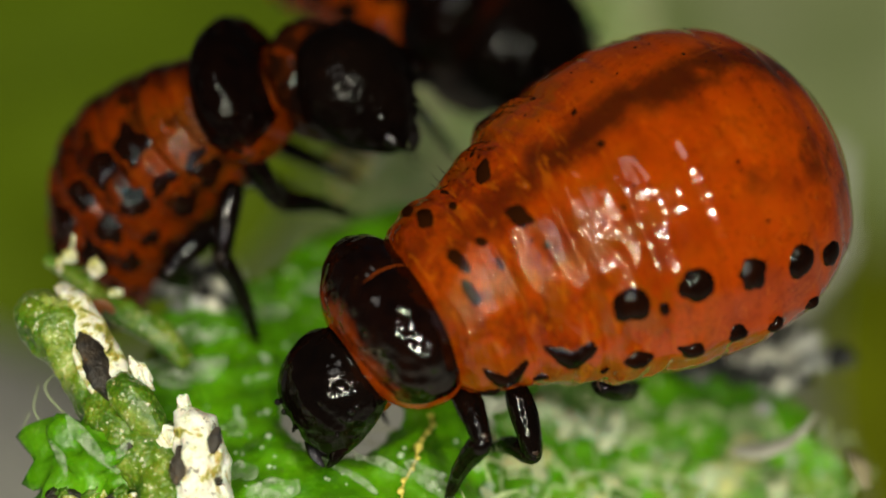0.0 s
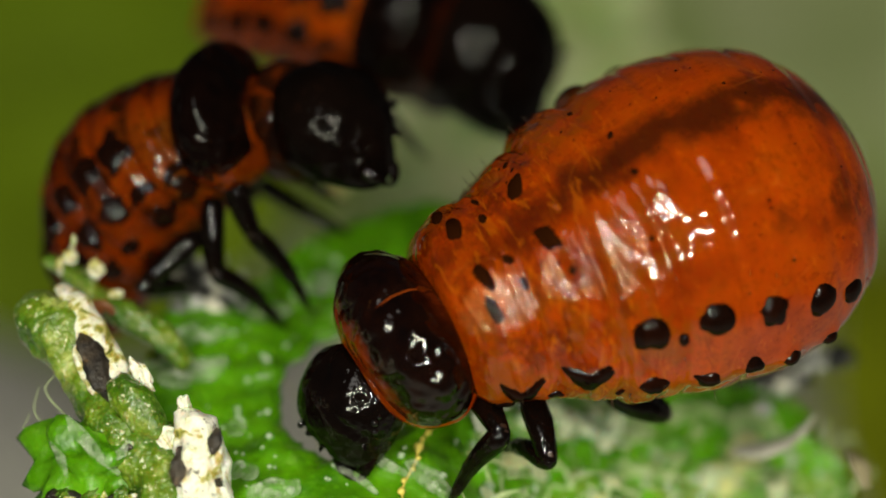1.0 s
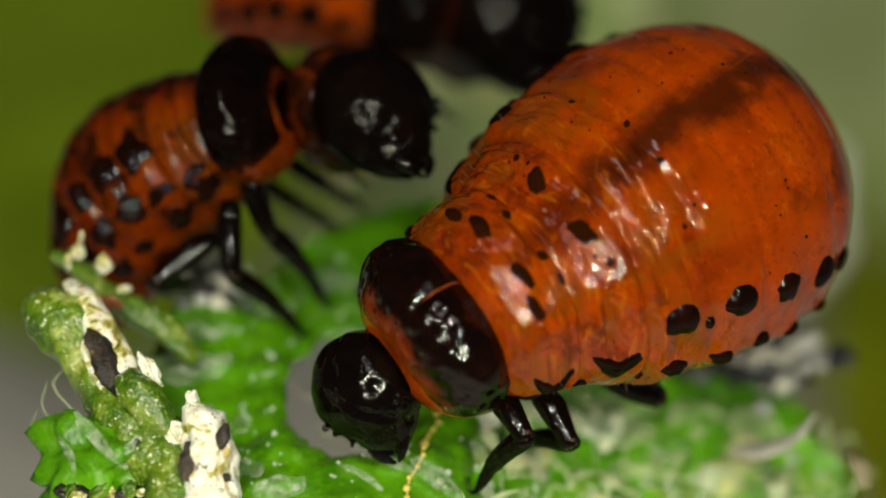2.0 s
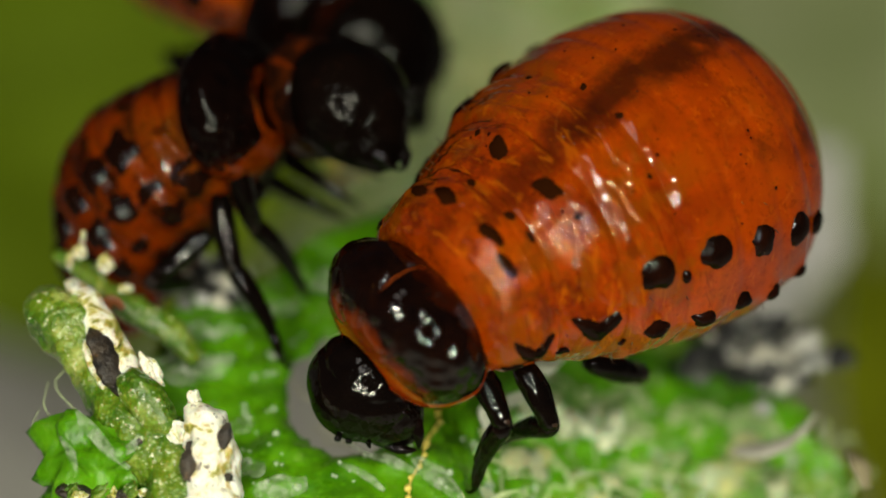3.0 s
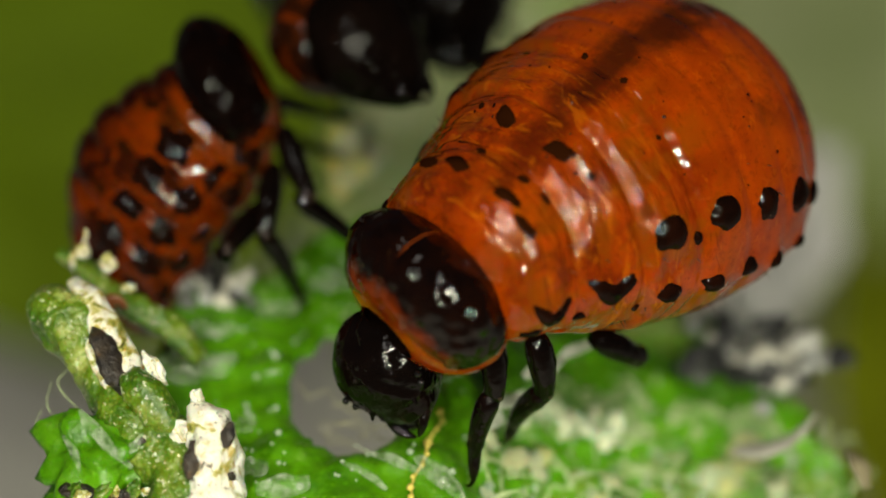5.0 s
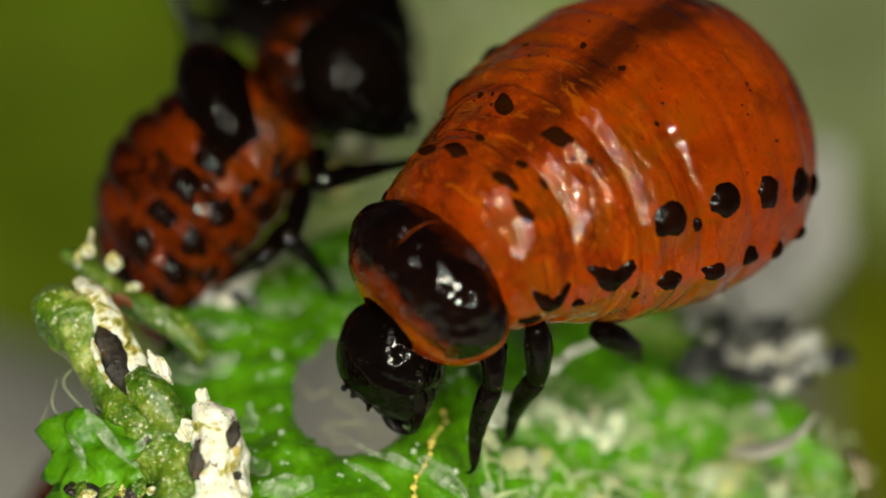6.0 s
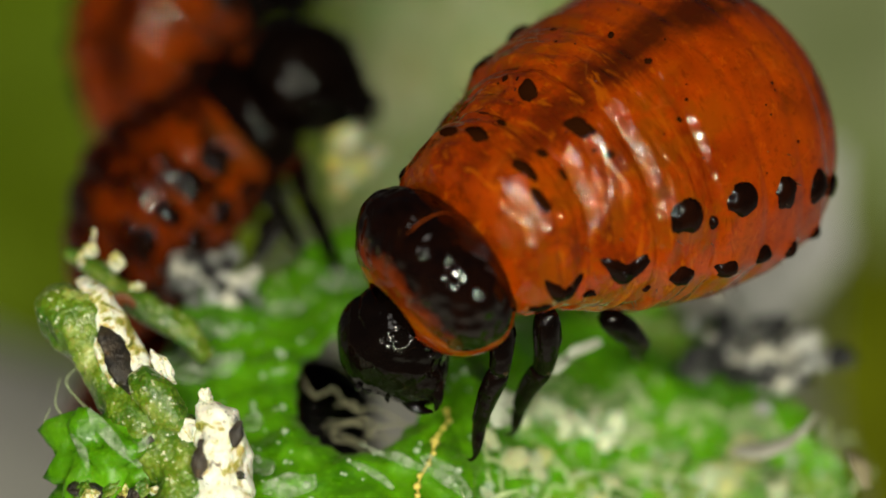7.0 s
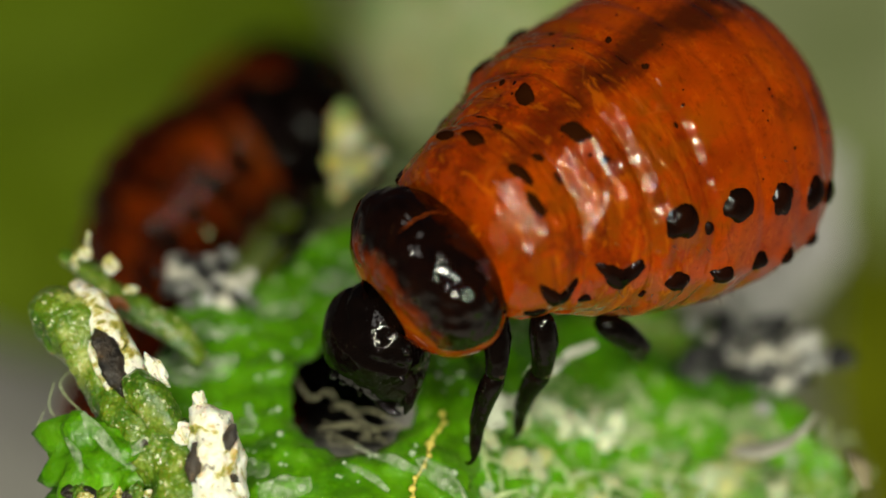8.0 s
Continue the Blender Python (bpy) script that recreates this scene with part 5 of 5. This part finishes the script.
for at_, r, sc, tilt, sd in (((-4.48, -4.86, 1.32), 0.11, (3.2, 0.7, 0.9), (0, 12, -20), 13.0), 
                             ((-3.95, -5.30, 1.05), 0.10, (1.4, 0.8, 1.6), (0, 30, 0), 16.0), ((-4.36, -5.50, 0.72), 0.12, (1.0, 0.8, 2.2), (0, 20, 0), 17.0), ((-4.95, -6.02, 0.32), 0.22, (2.2, 0.9, 0.6), (0, 10, 0), 18.0), ((-2.98, -6.08, 0.78), 0.09, (0.8, 0.6, 2.0), (20, 0, 0), 19.0)):
    scrap("dead_patch", at_, r, sc, tilt, sd, ROT, "black dead leaf tissue", 0.5, 1.6)
STRIP = [(-5.75, -2.05, 1.66), (-5.35, -2.2, 1.50), (-4.98, -2.45, 1.28), (-4.5, -2.7, 1.06), (-4.03, -2.88, 0.85), (-3.6, -3.1, 0.45)]
part("strip", (*bumpy_tube(STRIP, [0.10, 0.20, 0.24, 0.26, 0.26, 0.2], 10, 36, 0.7, 0.35, 2.8, 15.0), LEAF_MATT), stub, "narrow green strip behind the roll")
for at_, r, sc, tilt, sd in (((-5.34, -2.24, 1.86), 0.10, (1.0, 0.8, 1.2), (0, 0, 0), 31.0), ((-4.96, -2.36, 1.72), 0.12, (1.0, 0.8, 1.2), (0, 0, 0), 32.0), ((-5.30, -2.12, 2.04), 0.05, (0.7, 0.7, 2.6), (0, 10, 0), 33.0), ((-5.50, -2.30, 1.72), 0.07, (0.8, 0.8, 2.0), (0, 0, 0), 34.0), ((-4.66, -2.58, 1.42), 0.08, (1.3, 0.8, 0.8), (0, 0, 0), 35.0)):
    scrap("torn_flesh", at_, r, sc, tilt, sd, TISSUE, "pale yellow-white torn leaf flesh", 0.6)


BULB, WHITE1, LOBE = (-4.19, -5.01, 1.34), (-4.14, -4.58, 1.54), (-4.97, -5.38, 0.59)
STRIPS = [([(-5.19, -5.28, 1.41), (-5.04, -5.49, 1.31), (-4.81, -5.7, 1.14), (-4.42, -5.9, 0.82)], [0.05, 0.13, 0.12, 0.05]), ([(-4.28, -5.48, 1.1), (-4.41, -5.67, 1.03), (-4.55, -5.78, 0.97)], [0.03, 0.1, 0.04]), ([(-5.45, -5.41, 1.01), (-5.28, -5.68, 0.93), (-5.19, -5.87, 0.71)], [0.03, 0.08, 0.03])]
scrap("green_bulb", BULB, 0.38, (1.6, 0.8, 0.75), (0, 30, -48), 51.0, LEAF_MATT, "grainy yellow-green swelling of the rolled edge", 0.22, 1.3)
scrap("torn_lump", WHITE1, 0.17, (1.7, 0.7, 0.7), (0, 35, -50), 52.0, WHITE_TISSUE, "white torn leaf flesh", 0.5, 1.8)
scrap("lobe", LOBE, 0.86, (0.95, 0.85, 0.42), (38, -8, -20), 53.0, LEAF, "glossy green leaf lobe beside the roll", 0.7, 1.9)
for ctrl, rad in STRIPS:
    part("clear_strip", (*bumpy_tube(ctrl, rad, 10, 20, 0.25, 0.25, 3.0, 61.0), FIBRE), stub, "strip of clear peeled leaf skin")
for i in range(9):
    q = random.Random(500 + i)
    scrap("debris", (-5.45 + 0.15 * i + q.uniform(-0.06, 0.06), -6.02 + q.uniform(-0.12, 0.12), 0.42 + q.uniform(-0.05, 0.08)), q.uniform(0.07, 0.16), (1.2, 0.8, 0.7), (0, q.uniform(-30, 30), q.uniform(0, 180)), 70.0 + i, (ROT, LEAF_MATT, TISSUE)[i % 3], "black and whitish debris below the lobe", 0.5, 1.8)


# ---- crumbs, droplets, hairs and fluff ----
def heap(name, piece, centre, spread, count, small, big, seed, ground, mat, label, category, flat=1.0):
    """A heap of uneven crumbs, each a piece of its own."""
    r = random.Random(seed)
    meshes = [mesh_of(piece, *lump(1.0, seed + i * 1.7, 0.55, 9, 12, (1, 1, 0.8), (0, 0, 0), 1.9), mat) for i in range(7)]
    top = new(name)
    top.empty_display_size = MM
    tagged(top, label, category)
    for i in range(count):
        x, y = centre[0] + r.gauss(0, spread[0]), centre[1] + r.gauss(0, spread[1])
        k = r.uniform(small, big)
        z = (ground(x, y) if ground else centre[2]) + k * 0.4 + abs(r.gauss(0, spread[2]))
        m = mm_pose(x, y, z, r.uniform(-40, 40), r.uniform(-40, 40), r.uniform(0, 360))
        part(piece, meshes[i % 7], top, "", m @ Matrix.Diagonal((k * r.uniform(0.7, 1.4), k * r.uniform(0.7, 1.4), k * flat, 1)))
    return top


def stuff(name, lot, mat, label, category, parent=None):
    ob = part(name, (*lot, mat), parent, label)
    return tagged(ob, "", "" if parent else category, "", "stuff")


heap_left = heap("droppings", "pellet", (-3.72, -0.95, 0.2), (0.36, 0.30, 0.12), 70, 0.05, 0.15, 21, leaf_height, FRASS, "grey, black and whitish droppings heaped on the leaf edge", "droppings")
heap("droppings", "pellet", (4.95, -0.85, -1.70), (0.55, 0.42, 0.25), 120, 0.08, 0.21, 43, None, FRASS, "grey, black and cream droppings heaped behind the fuzzy leaf", "droppings")
heap("pale_fluff", "flake", (4.8, -3.1, -0.6), (0.7, 0.40, 0.06), 26, 0.08, 0.28, 65, side_height, PALE_FRASS, "pale yellow-green fluff lying on the fuzzy leaf", "fluff", 0.35)
heap("pale_fluff", "flake", (1.5, -4.4, -0.2), (0.7, 0.7, 0.05), 20, 0.06, 0.2, 67, side_height, PALE_FRASS, "pale yellow-green fluff lying on the fuzzy leaf", "fluff", 0.35)
heap("pale_fluff", "flake", (1.85, -2.70, -0.5), (0.50, 0.14, 0.10), 64, 0.05, 0.15, 71, side_height, FROTH, "frothy whitish leaf shreds lying under the belly", "fluff", 0.5)
heap("withered_flower", "shred", (-1.48, 2.12, -0.25), (0.16, 0.16, 0.42), 52, 0.08, 0.22, 87, None, PETAL, "withered cream-yellow flower remains behind the leaf", "flower")


def hairs(count, box, ground, seed, length, thick, lean=0.6):
    r = random.Random(seed)
    lots = []
    for i in range(count):
        x, y = r.uniform(box[0], box[1]), r.uniform(box[2], box[3])
        if n3(x, y, seed, 1.1) < -0.02:
            continue
        p = Vector((x, y, ground(x, y) - 0.02))
        a, n = r.uniform(0, 2 * math.pi), r.uniform(0.4, 1.0) * length
        d = Vector((math.cos(a) * lean, math.sin(a) * lean, r.uniform(0.15, 0.8)))
        e = Vector((r.gauss(0, 0.3), r.gauss(0, 0.3), -0.25))
        pts = [p + d * (n * t) + e * (n * t * t) for t in (0, 0.25, 0.5, 0.75, 1.0)]
        lots.append(tube(pts, [thick, thick * 0.9, thick * 0.75, thick * 0.5, thick * 0.2], 6))
    return join(*lots)


stuff("leaf_hairs", hairs(760, (0.3, 6.4, -6.2, -1.4), side_height, 3, 0.8, 0.03), HAIR, "fine pale hairs standing on the fuzzy leaf", "hairs", side_leaf)
stuff("leaf_hairs", hairs(90, (-4.0, 1.2, -1.8, 0.3), leaf_height, 4, 0.4, 0.02), HAIR, "fine pale hairs along the back of the leaf", "hairs", leaf)


DROP_MESHES = [mesh_of("sap_drop", *lump(1.0, i, 0.08, 9, 12, (1, 1, 0.8)), DROPLET) for i in range(4)]


def drops(parent, count, box, ground, field, seed, small, big):
    """Clear beads, thinly strewn over a blade."""
    r = random.Random(seed)
    made = 0
    while made < count:
        x, y = r.uniform(box[0], box[1]), r.uniform(box[2], box[3])
        if field(np.array([(x, y)]))[0] < 0.12:
            continue
        k = small + (big - small) * r.random() ** 2.5
        part("sap_drop", DROP_MESHES[made % 4], parent, "", mm_pose(x, y, ground(x, y) + k * 0.35) @ Matrix.Diagonal((k, k, k, 1)))
        made += 1


drops(leaf, 110, (-4.6, 0.4, -6.0, -0.2), leaf_height, leaf_field, 12, 0.022, 0.07)
drops(side_leaf, 210, (0.4, 6.6, -6.2, -1.5), side_height, side_field, 13, 0.03, 0.10)


def film(at_, long, wide, turn, seed, ground):
    """A wrinkled scrap of clear leaf skin."""
    verts, nu, nv = [], 18, 8
    c, s = math.cos(radians(turn)), math.sin(radians(turn))
    for top in (0.03, 0.0):
        for i in range(nu):
            for j in range(nv):
                u, v = long * (i / (nu - 1) - 0.5), wide * (j / (nv - 1) - 0.5) * (0.5 + math.sin(math.pi * (i + 0.6) / nu))
                x, y = at_[0] + u * c - v * s, at_[1] + u * s + v * c
                z = max(ground(x, y), -0.5) + 0.03 + top + at_[2] + 0.10 * (1 + n3(u * 3 + seed, v * 6, seed))
                verts.append((x, y, z))
    f = grid_faces(nu, nv, False)
    k = nu * nv
    rim = list(range(nv)) + [i * nv + nv - 1 for i in range(1, nu)] + [(nu - 1) * nv + j for j in range(nv - 2, -1, -1)] + [i * nv for i in range(nu - 2, 0, -1)]
    return verts, f + [tuple(i + k for i in q[::-1]) for q in f] + [(b, a, a + k, b + k) for a, b in zip(rim, rim[1:] + rim[:1])]


for i, (at_, long, wide, turn) in enumerate((((-4.05, -2.75, 0), 0.75, 0.22, 20), ((-3.75, -2.25, 0), 0.6, 0.25, -10), ((-3.3, -2.2, 0), 0.5, 0.16, 50), ((-2.75, -5.2, 0), 0.55, 0.3, -60), ((-0.75, -5.05, 0), 1.2, 0.10, -25), ((-1.1, -5.35, 0), 0.8, 0.08, -35), ((-5.1, -4.75, 0.1), 1.0, 0.22, -48), ((1.0, -3.55, 0.35), 0.7, 0.22, 25), ((1.6, -3.15, 0.7), 0.8, 0.2, 35), ((0.8, -3.8, 0.2), 0.4, 0.25, 80), ((2.1, -2.9, 0.8), 0.6, 0.12, 30), ((-3.5, -3.0, 0), 0.9, 0.3, 30), ((-3.9, -3.3, 0), 0.6, 0.25, -30), ((-2.5, -1.5, 0), 0.7, 0.3, 20), ((-1.6, -1.0, 0), 0.9, 0.35, -15), ((-2.9, -4.2, 0), 0.4, 0.2, 75), ((-2.3, -5.6, 0), 0.8, 0.25, 10), ((0.0, -5.3, 0), 0.9, 0.25, -40))):
    part("clear_skin", (*film(at_, long, wide, turn, i * 2.3, leaf_height), WHITE_FILM if at_[2] > 0.15 else FIBRE), leaf, "scrap of clear peeled leaf skin")

for i in range(14):
    x, y = 0.02 - 0.045 * i + 0.05 * math.sin(i * 1.3), -3.75 - 0.19 * i
    r_ = 0.035 + 0.05 * abs(n3(i, 2.2, 0.3, 1.7))
    part("yellow_crumb", (*lump(r_, i, 0.6, 7, 9, (1, 1, 0.8), (x + 0.05 * n3(i, 0, 5, 2.3), y, leaf_height(x, y) + 0.06), 2.0), POLLEN), leaf, "yellow crumb")
crumb_line = [(0.02 - 0.045 * i + 0.05 * math.sin(i * 1.3), -3.75 - 0.19 * i) for i in range(14)]
part("thread", (*tube([(x, y, leaf_height(x, y) + 0.04) for x, y in crumb_line], [0.022] * 14, 6), POLLEN), leaf, "fine yellow thread")
for i in range(7):
    q = random.Random(300 + i)
    a = Vector((-1.9 + q.uniform(-0.25, 0.9), -4.0 + q.uniform(-0.4, 1.2), -0.45))
    c = curve_points([a + Vector((q.uniform(-0.25, 0.25) + 0.22 * k, q.uniform(-0.2, 0.2) - 0.12 * k, q.uniform(-0.15, 0.2))) for k in range(5)], 5)
    part("leaf_fibre", (*tube(c, [0.013 * (0.5 + 0.5 * math.sin(math.pi * (k + 1) / (len(c) + 1))) for k in range(len(c))], 7, 1, 0.2), DULL_FIBRE), leaf, "pale loose fibre in the chewed hole")


def husk_lot():
    """A curled brown scrap, open like a hoop."""
    pts = [(-4.83 + 0.17 * math.cos(a), -3.02 + 0.1 * math.sin(a), 1.22 + 0.25 * math.sin(a)) for a in [0.5 + 0.32 * i for i in range(15)]]
    return tube(pts, [0.02 + 0.035 * math.sin(math.pi * i / 14) for i in range(15)], 8, 2.2, 0.3)


for i, (a, b, c) in enumerate((((-5.25, -4.9, 0.5), (-5.75, -4.55, 0.75), (-5.72, -4.1, 0.95)), ((-5.1, -4.7, 0.6), (-5.62, -4.2, 0.9), (-5.40, -3.95, 1.1)), ((-5.55, -5.2, 0.3), (-5.95, -4.85, 0.5), (-5.85, -4.45, 0.7)))):
    p = curve_points([a, b, c], 8)
    part("stray_hair", (*tube(p, [0.011 - 0.008 * k / len(p) for k in range(len(p))], 7), HAIR), stub, "thin curved pale hair")
part("husk", (*husk_lot(), material("brown_husk", (0.16, 0.05, 0.012), 0.3)), stub, "curled glossy brown scrap")


def dry_scrap(ctrl, radii, seed):
    return bumpy_tube(ctrl, radii, 8, 20, 0.35, 0.3, 2.0, seed)


DRY = material("dry_grey_leaf", (0.34, 0.33, 0.29), 0.6)
part("dry_scrap", (*dry_scrap([(4.5, -3.05, -1.5), (4.95, -3.2, -1.35), (5.35, -3.1, -1.25), (5.62, -2.9, -1.1), (5.78, -2.75, -0.95)], [0.16, 0.26, 0.2, 0.1, 0.02], 3.0), DRY), side_leaf, "curled grey dry scrap")
part("dry_scrap", (*dry_scrap([(6.25, -3.4, -1.2), (6.36, -3.8, -1.1), (6.42, -4.2, -1.2)], [0.06, 0.16, 0.08], 9.0), material("dry_tan_leaf", (0.22, 0.19, 0.11), 0.6)), side_leaf, "curled tan dry scrap")


# ---- far background ----
def far_leaf(label, mat, m, length, width, bend):
    """A broad out-of-focus leaf with a midrib fold."""
    verts, nu, nv = [], 26, 15
    for i in range(nu):
        s = i / (nu - 1)
        w = width * math.sin(math.pi * min(1, s * 0.94 + 0.04)) ** 0.7
        for j in range(nv):
            q = -1 + 2 * j / (nv - 1)
            verts.append((length * (s - 0.5), w * q, -bend * (s - 0.4) ** 2 * length + 0.18 * width * abs(q) + 0.9 * n3(s * 4, q * 2, length, 1.3)))
    faces = grid_faces(nu, nv, False)
    k = len(verts)
    verts += [(x, y, z - 0.35) for x, y, z in verts]
    rim = list(range(nv)) + [i * nv + nv - 1 for i in range(1, nu)] + [(nu - 1) * nv + j for j in range(nv - 2, -1, -1)] + [i * nv for i in range(nu - 2, 0, -1)]
    faces += [tuple(i + k for i in q[::-1]) for q in faces] + [(a, b, b + k, a + k) for a, b in zip(rim, rim[1:] + rim[:1])]
    top = tagged(new("far_leaf"), label, "leaf")
    top.empty_display_size = MM
    top.matrix_world = m
    part("blade", (verts, faces, mat), top)
    rib = [(length * (s - 0.5), 0, -bend * (s - 0.4) ** 2 * length + 0.25) for s in [i / 15 for i in range(16)]]
    part("midrib", (*tube(rib, [0.5 - 0.4 * i / 15 for i in range(16)], 8), mat), top)
    return top


far_leaf("dark green leaf far out of focus", BACK_LEAF, mm_pose(-8.6, 25.5, -16.5, 50, 0, 14), 13, 6.5, 0.02)
far_leaf("pale grey-green leaf far out of focus", BACK_PALE, mm_pose(7.5, 37.0, -18.6, 50, 0, -6), 36, 9.8, 0.008)
far_leaf("dull olive leaf far out of focus", BACK_OLIVE, mm_pose(11.7, 27.2, -26.2, 50, 0, 84), 18, 3.9, 0.02)
# added leaf-shaped sheet, nearer the lamps, so the grey soil there looks brighter
far_leaf("added pale grey sheet standing in for brighter soil, out of focus", BACK_GREY, mm_pose(6.3, 9.4, -7.4, 50, 0, 72), 5.0, 1.5, 0.03)

BLOTCH = backdrop_material("blotched_leaf", (0.16, 0.25, 0.035), (0.62, 0.64, 0.42), 0.55)


def blotched_field(P):
    return polygon_distance(P, [(-2.3, -4.6), (-2.9, -1.5), (-2.0, 1.5), (-2.2, 4.2), (0.4, 5.4), (3.4, 4.8), (4.2, 1.0), (3.6, -3.8), (0.6, -5.0)]) + ragged(P, 0.5, 1.1, 5.0)


def blotched_height(x, y):
    return 0.7 * n3(x, y, 2.0, 0.45) + 0.35 * n3(x, y, 6.0, 1.3) + 0.12 * n3(x, y, 9.0, 3.1)


hairy_leaf = tagged(new("blotched_leaf"), "pale blotched woolly leaf hanging out of focus behind the larvae", "leaf")
hairy_leaf.empty_display_size = MM
hairy_leaf.matrix_world = mm_pose(0.5, 12.5, -7.6, 50, 0, 0)
part("blade", (*sheet(blotched_field, blotched_height, (-4.2, 5.2, -6.2, 6.4), 0.16, 0.3), BLOTCH), hairy_leaf)
tuft = random.Random(77)
TUFTS = [mesh_of("tuft", *lump(1.0, 90 + i * 2.3, 0.6, 9, 12, (1, 1, 0.5), (0, 0, 0), 1.9), PALE_FRASS) for i in range(4)]
for i in range(46):
    x, y, k = tuft.uniform(-2.0, 3.2), tuft.uniform(-4.0, 4.4), tuft.uniform(0.12, 0.40)
    part("tuft", TUFTS[i % 4], hairy_leaf, "", mm_pose(x, y, blotched_height(x, y) + 0.1, 0, 0, tuft.uniform(0, 360)) @ Matrix.Diagonal((k, k * 1.3, k * 0.5, 1)))

ground = part("ground", ([(-60000, -60000, -30), (60000, -60000, -30), (60000, 60000, -30), (-60000, 60000, -30)], [(0, 1, 2, 3)], BACK_GROUND))
tagged(ground, "pale grey dusty soil below the plant", "ground", "", "structure")


# ---- the lamp round the lens ----
ring_lamp = tagged(new("ring_lamp"), "ring of small white lamps around the camera lens", "lamp")
ring_lamp.matrix_world = EYE
ring_lamp.empty_display_size = MM
RING_R = 21.0
loop = [(RING_R * math.cos(a), RING_R * math.sin(a), 4.0) for a in [2 * math.pi * i / 48 for i in range(49)]]
part("housing", (*tube(loop, [2.6] * 49, 10, 1, 0, 0, False), HOUSING), ring_lamp)
disc = [(0, 0, 0)] + [(1.2 * math.cos(2 * math.pi * i / 14), 1.2 * math.sin(2 * math.pi * i / 14), 0) for i in range(14)]
LED_MESH = mesh_of("led", disc, [(0, 1 + (i + 1) % 14, 1 + i) for i in range(14)], LED)
for i in range(10):
    a = 2 * math.pi * i / 10 + 0.2
    part("led", LED_MESH, ring_lamp, "", mm_pose(RING_R * math.cos(a), RING_R * math.sin(a), 1.2))


# ---- what moves ----
def motions():
    for larva in (fat_larva, lean_larva, far_larva, low_larva):
        larva.move()
    for ob, rows in ((leaf, LEAF_ROWS), (heap_left, LEAF_ROWS), (stub, STUB_ROWS)):
        walk(ob, [(t, mm_pose(x, y, z, 0, 0, rz)) for t, x, y, z, rz in rows])


motions()
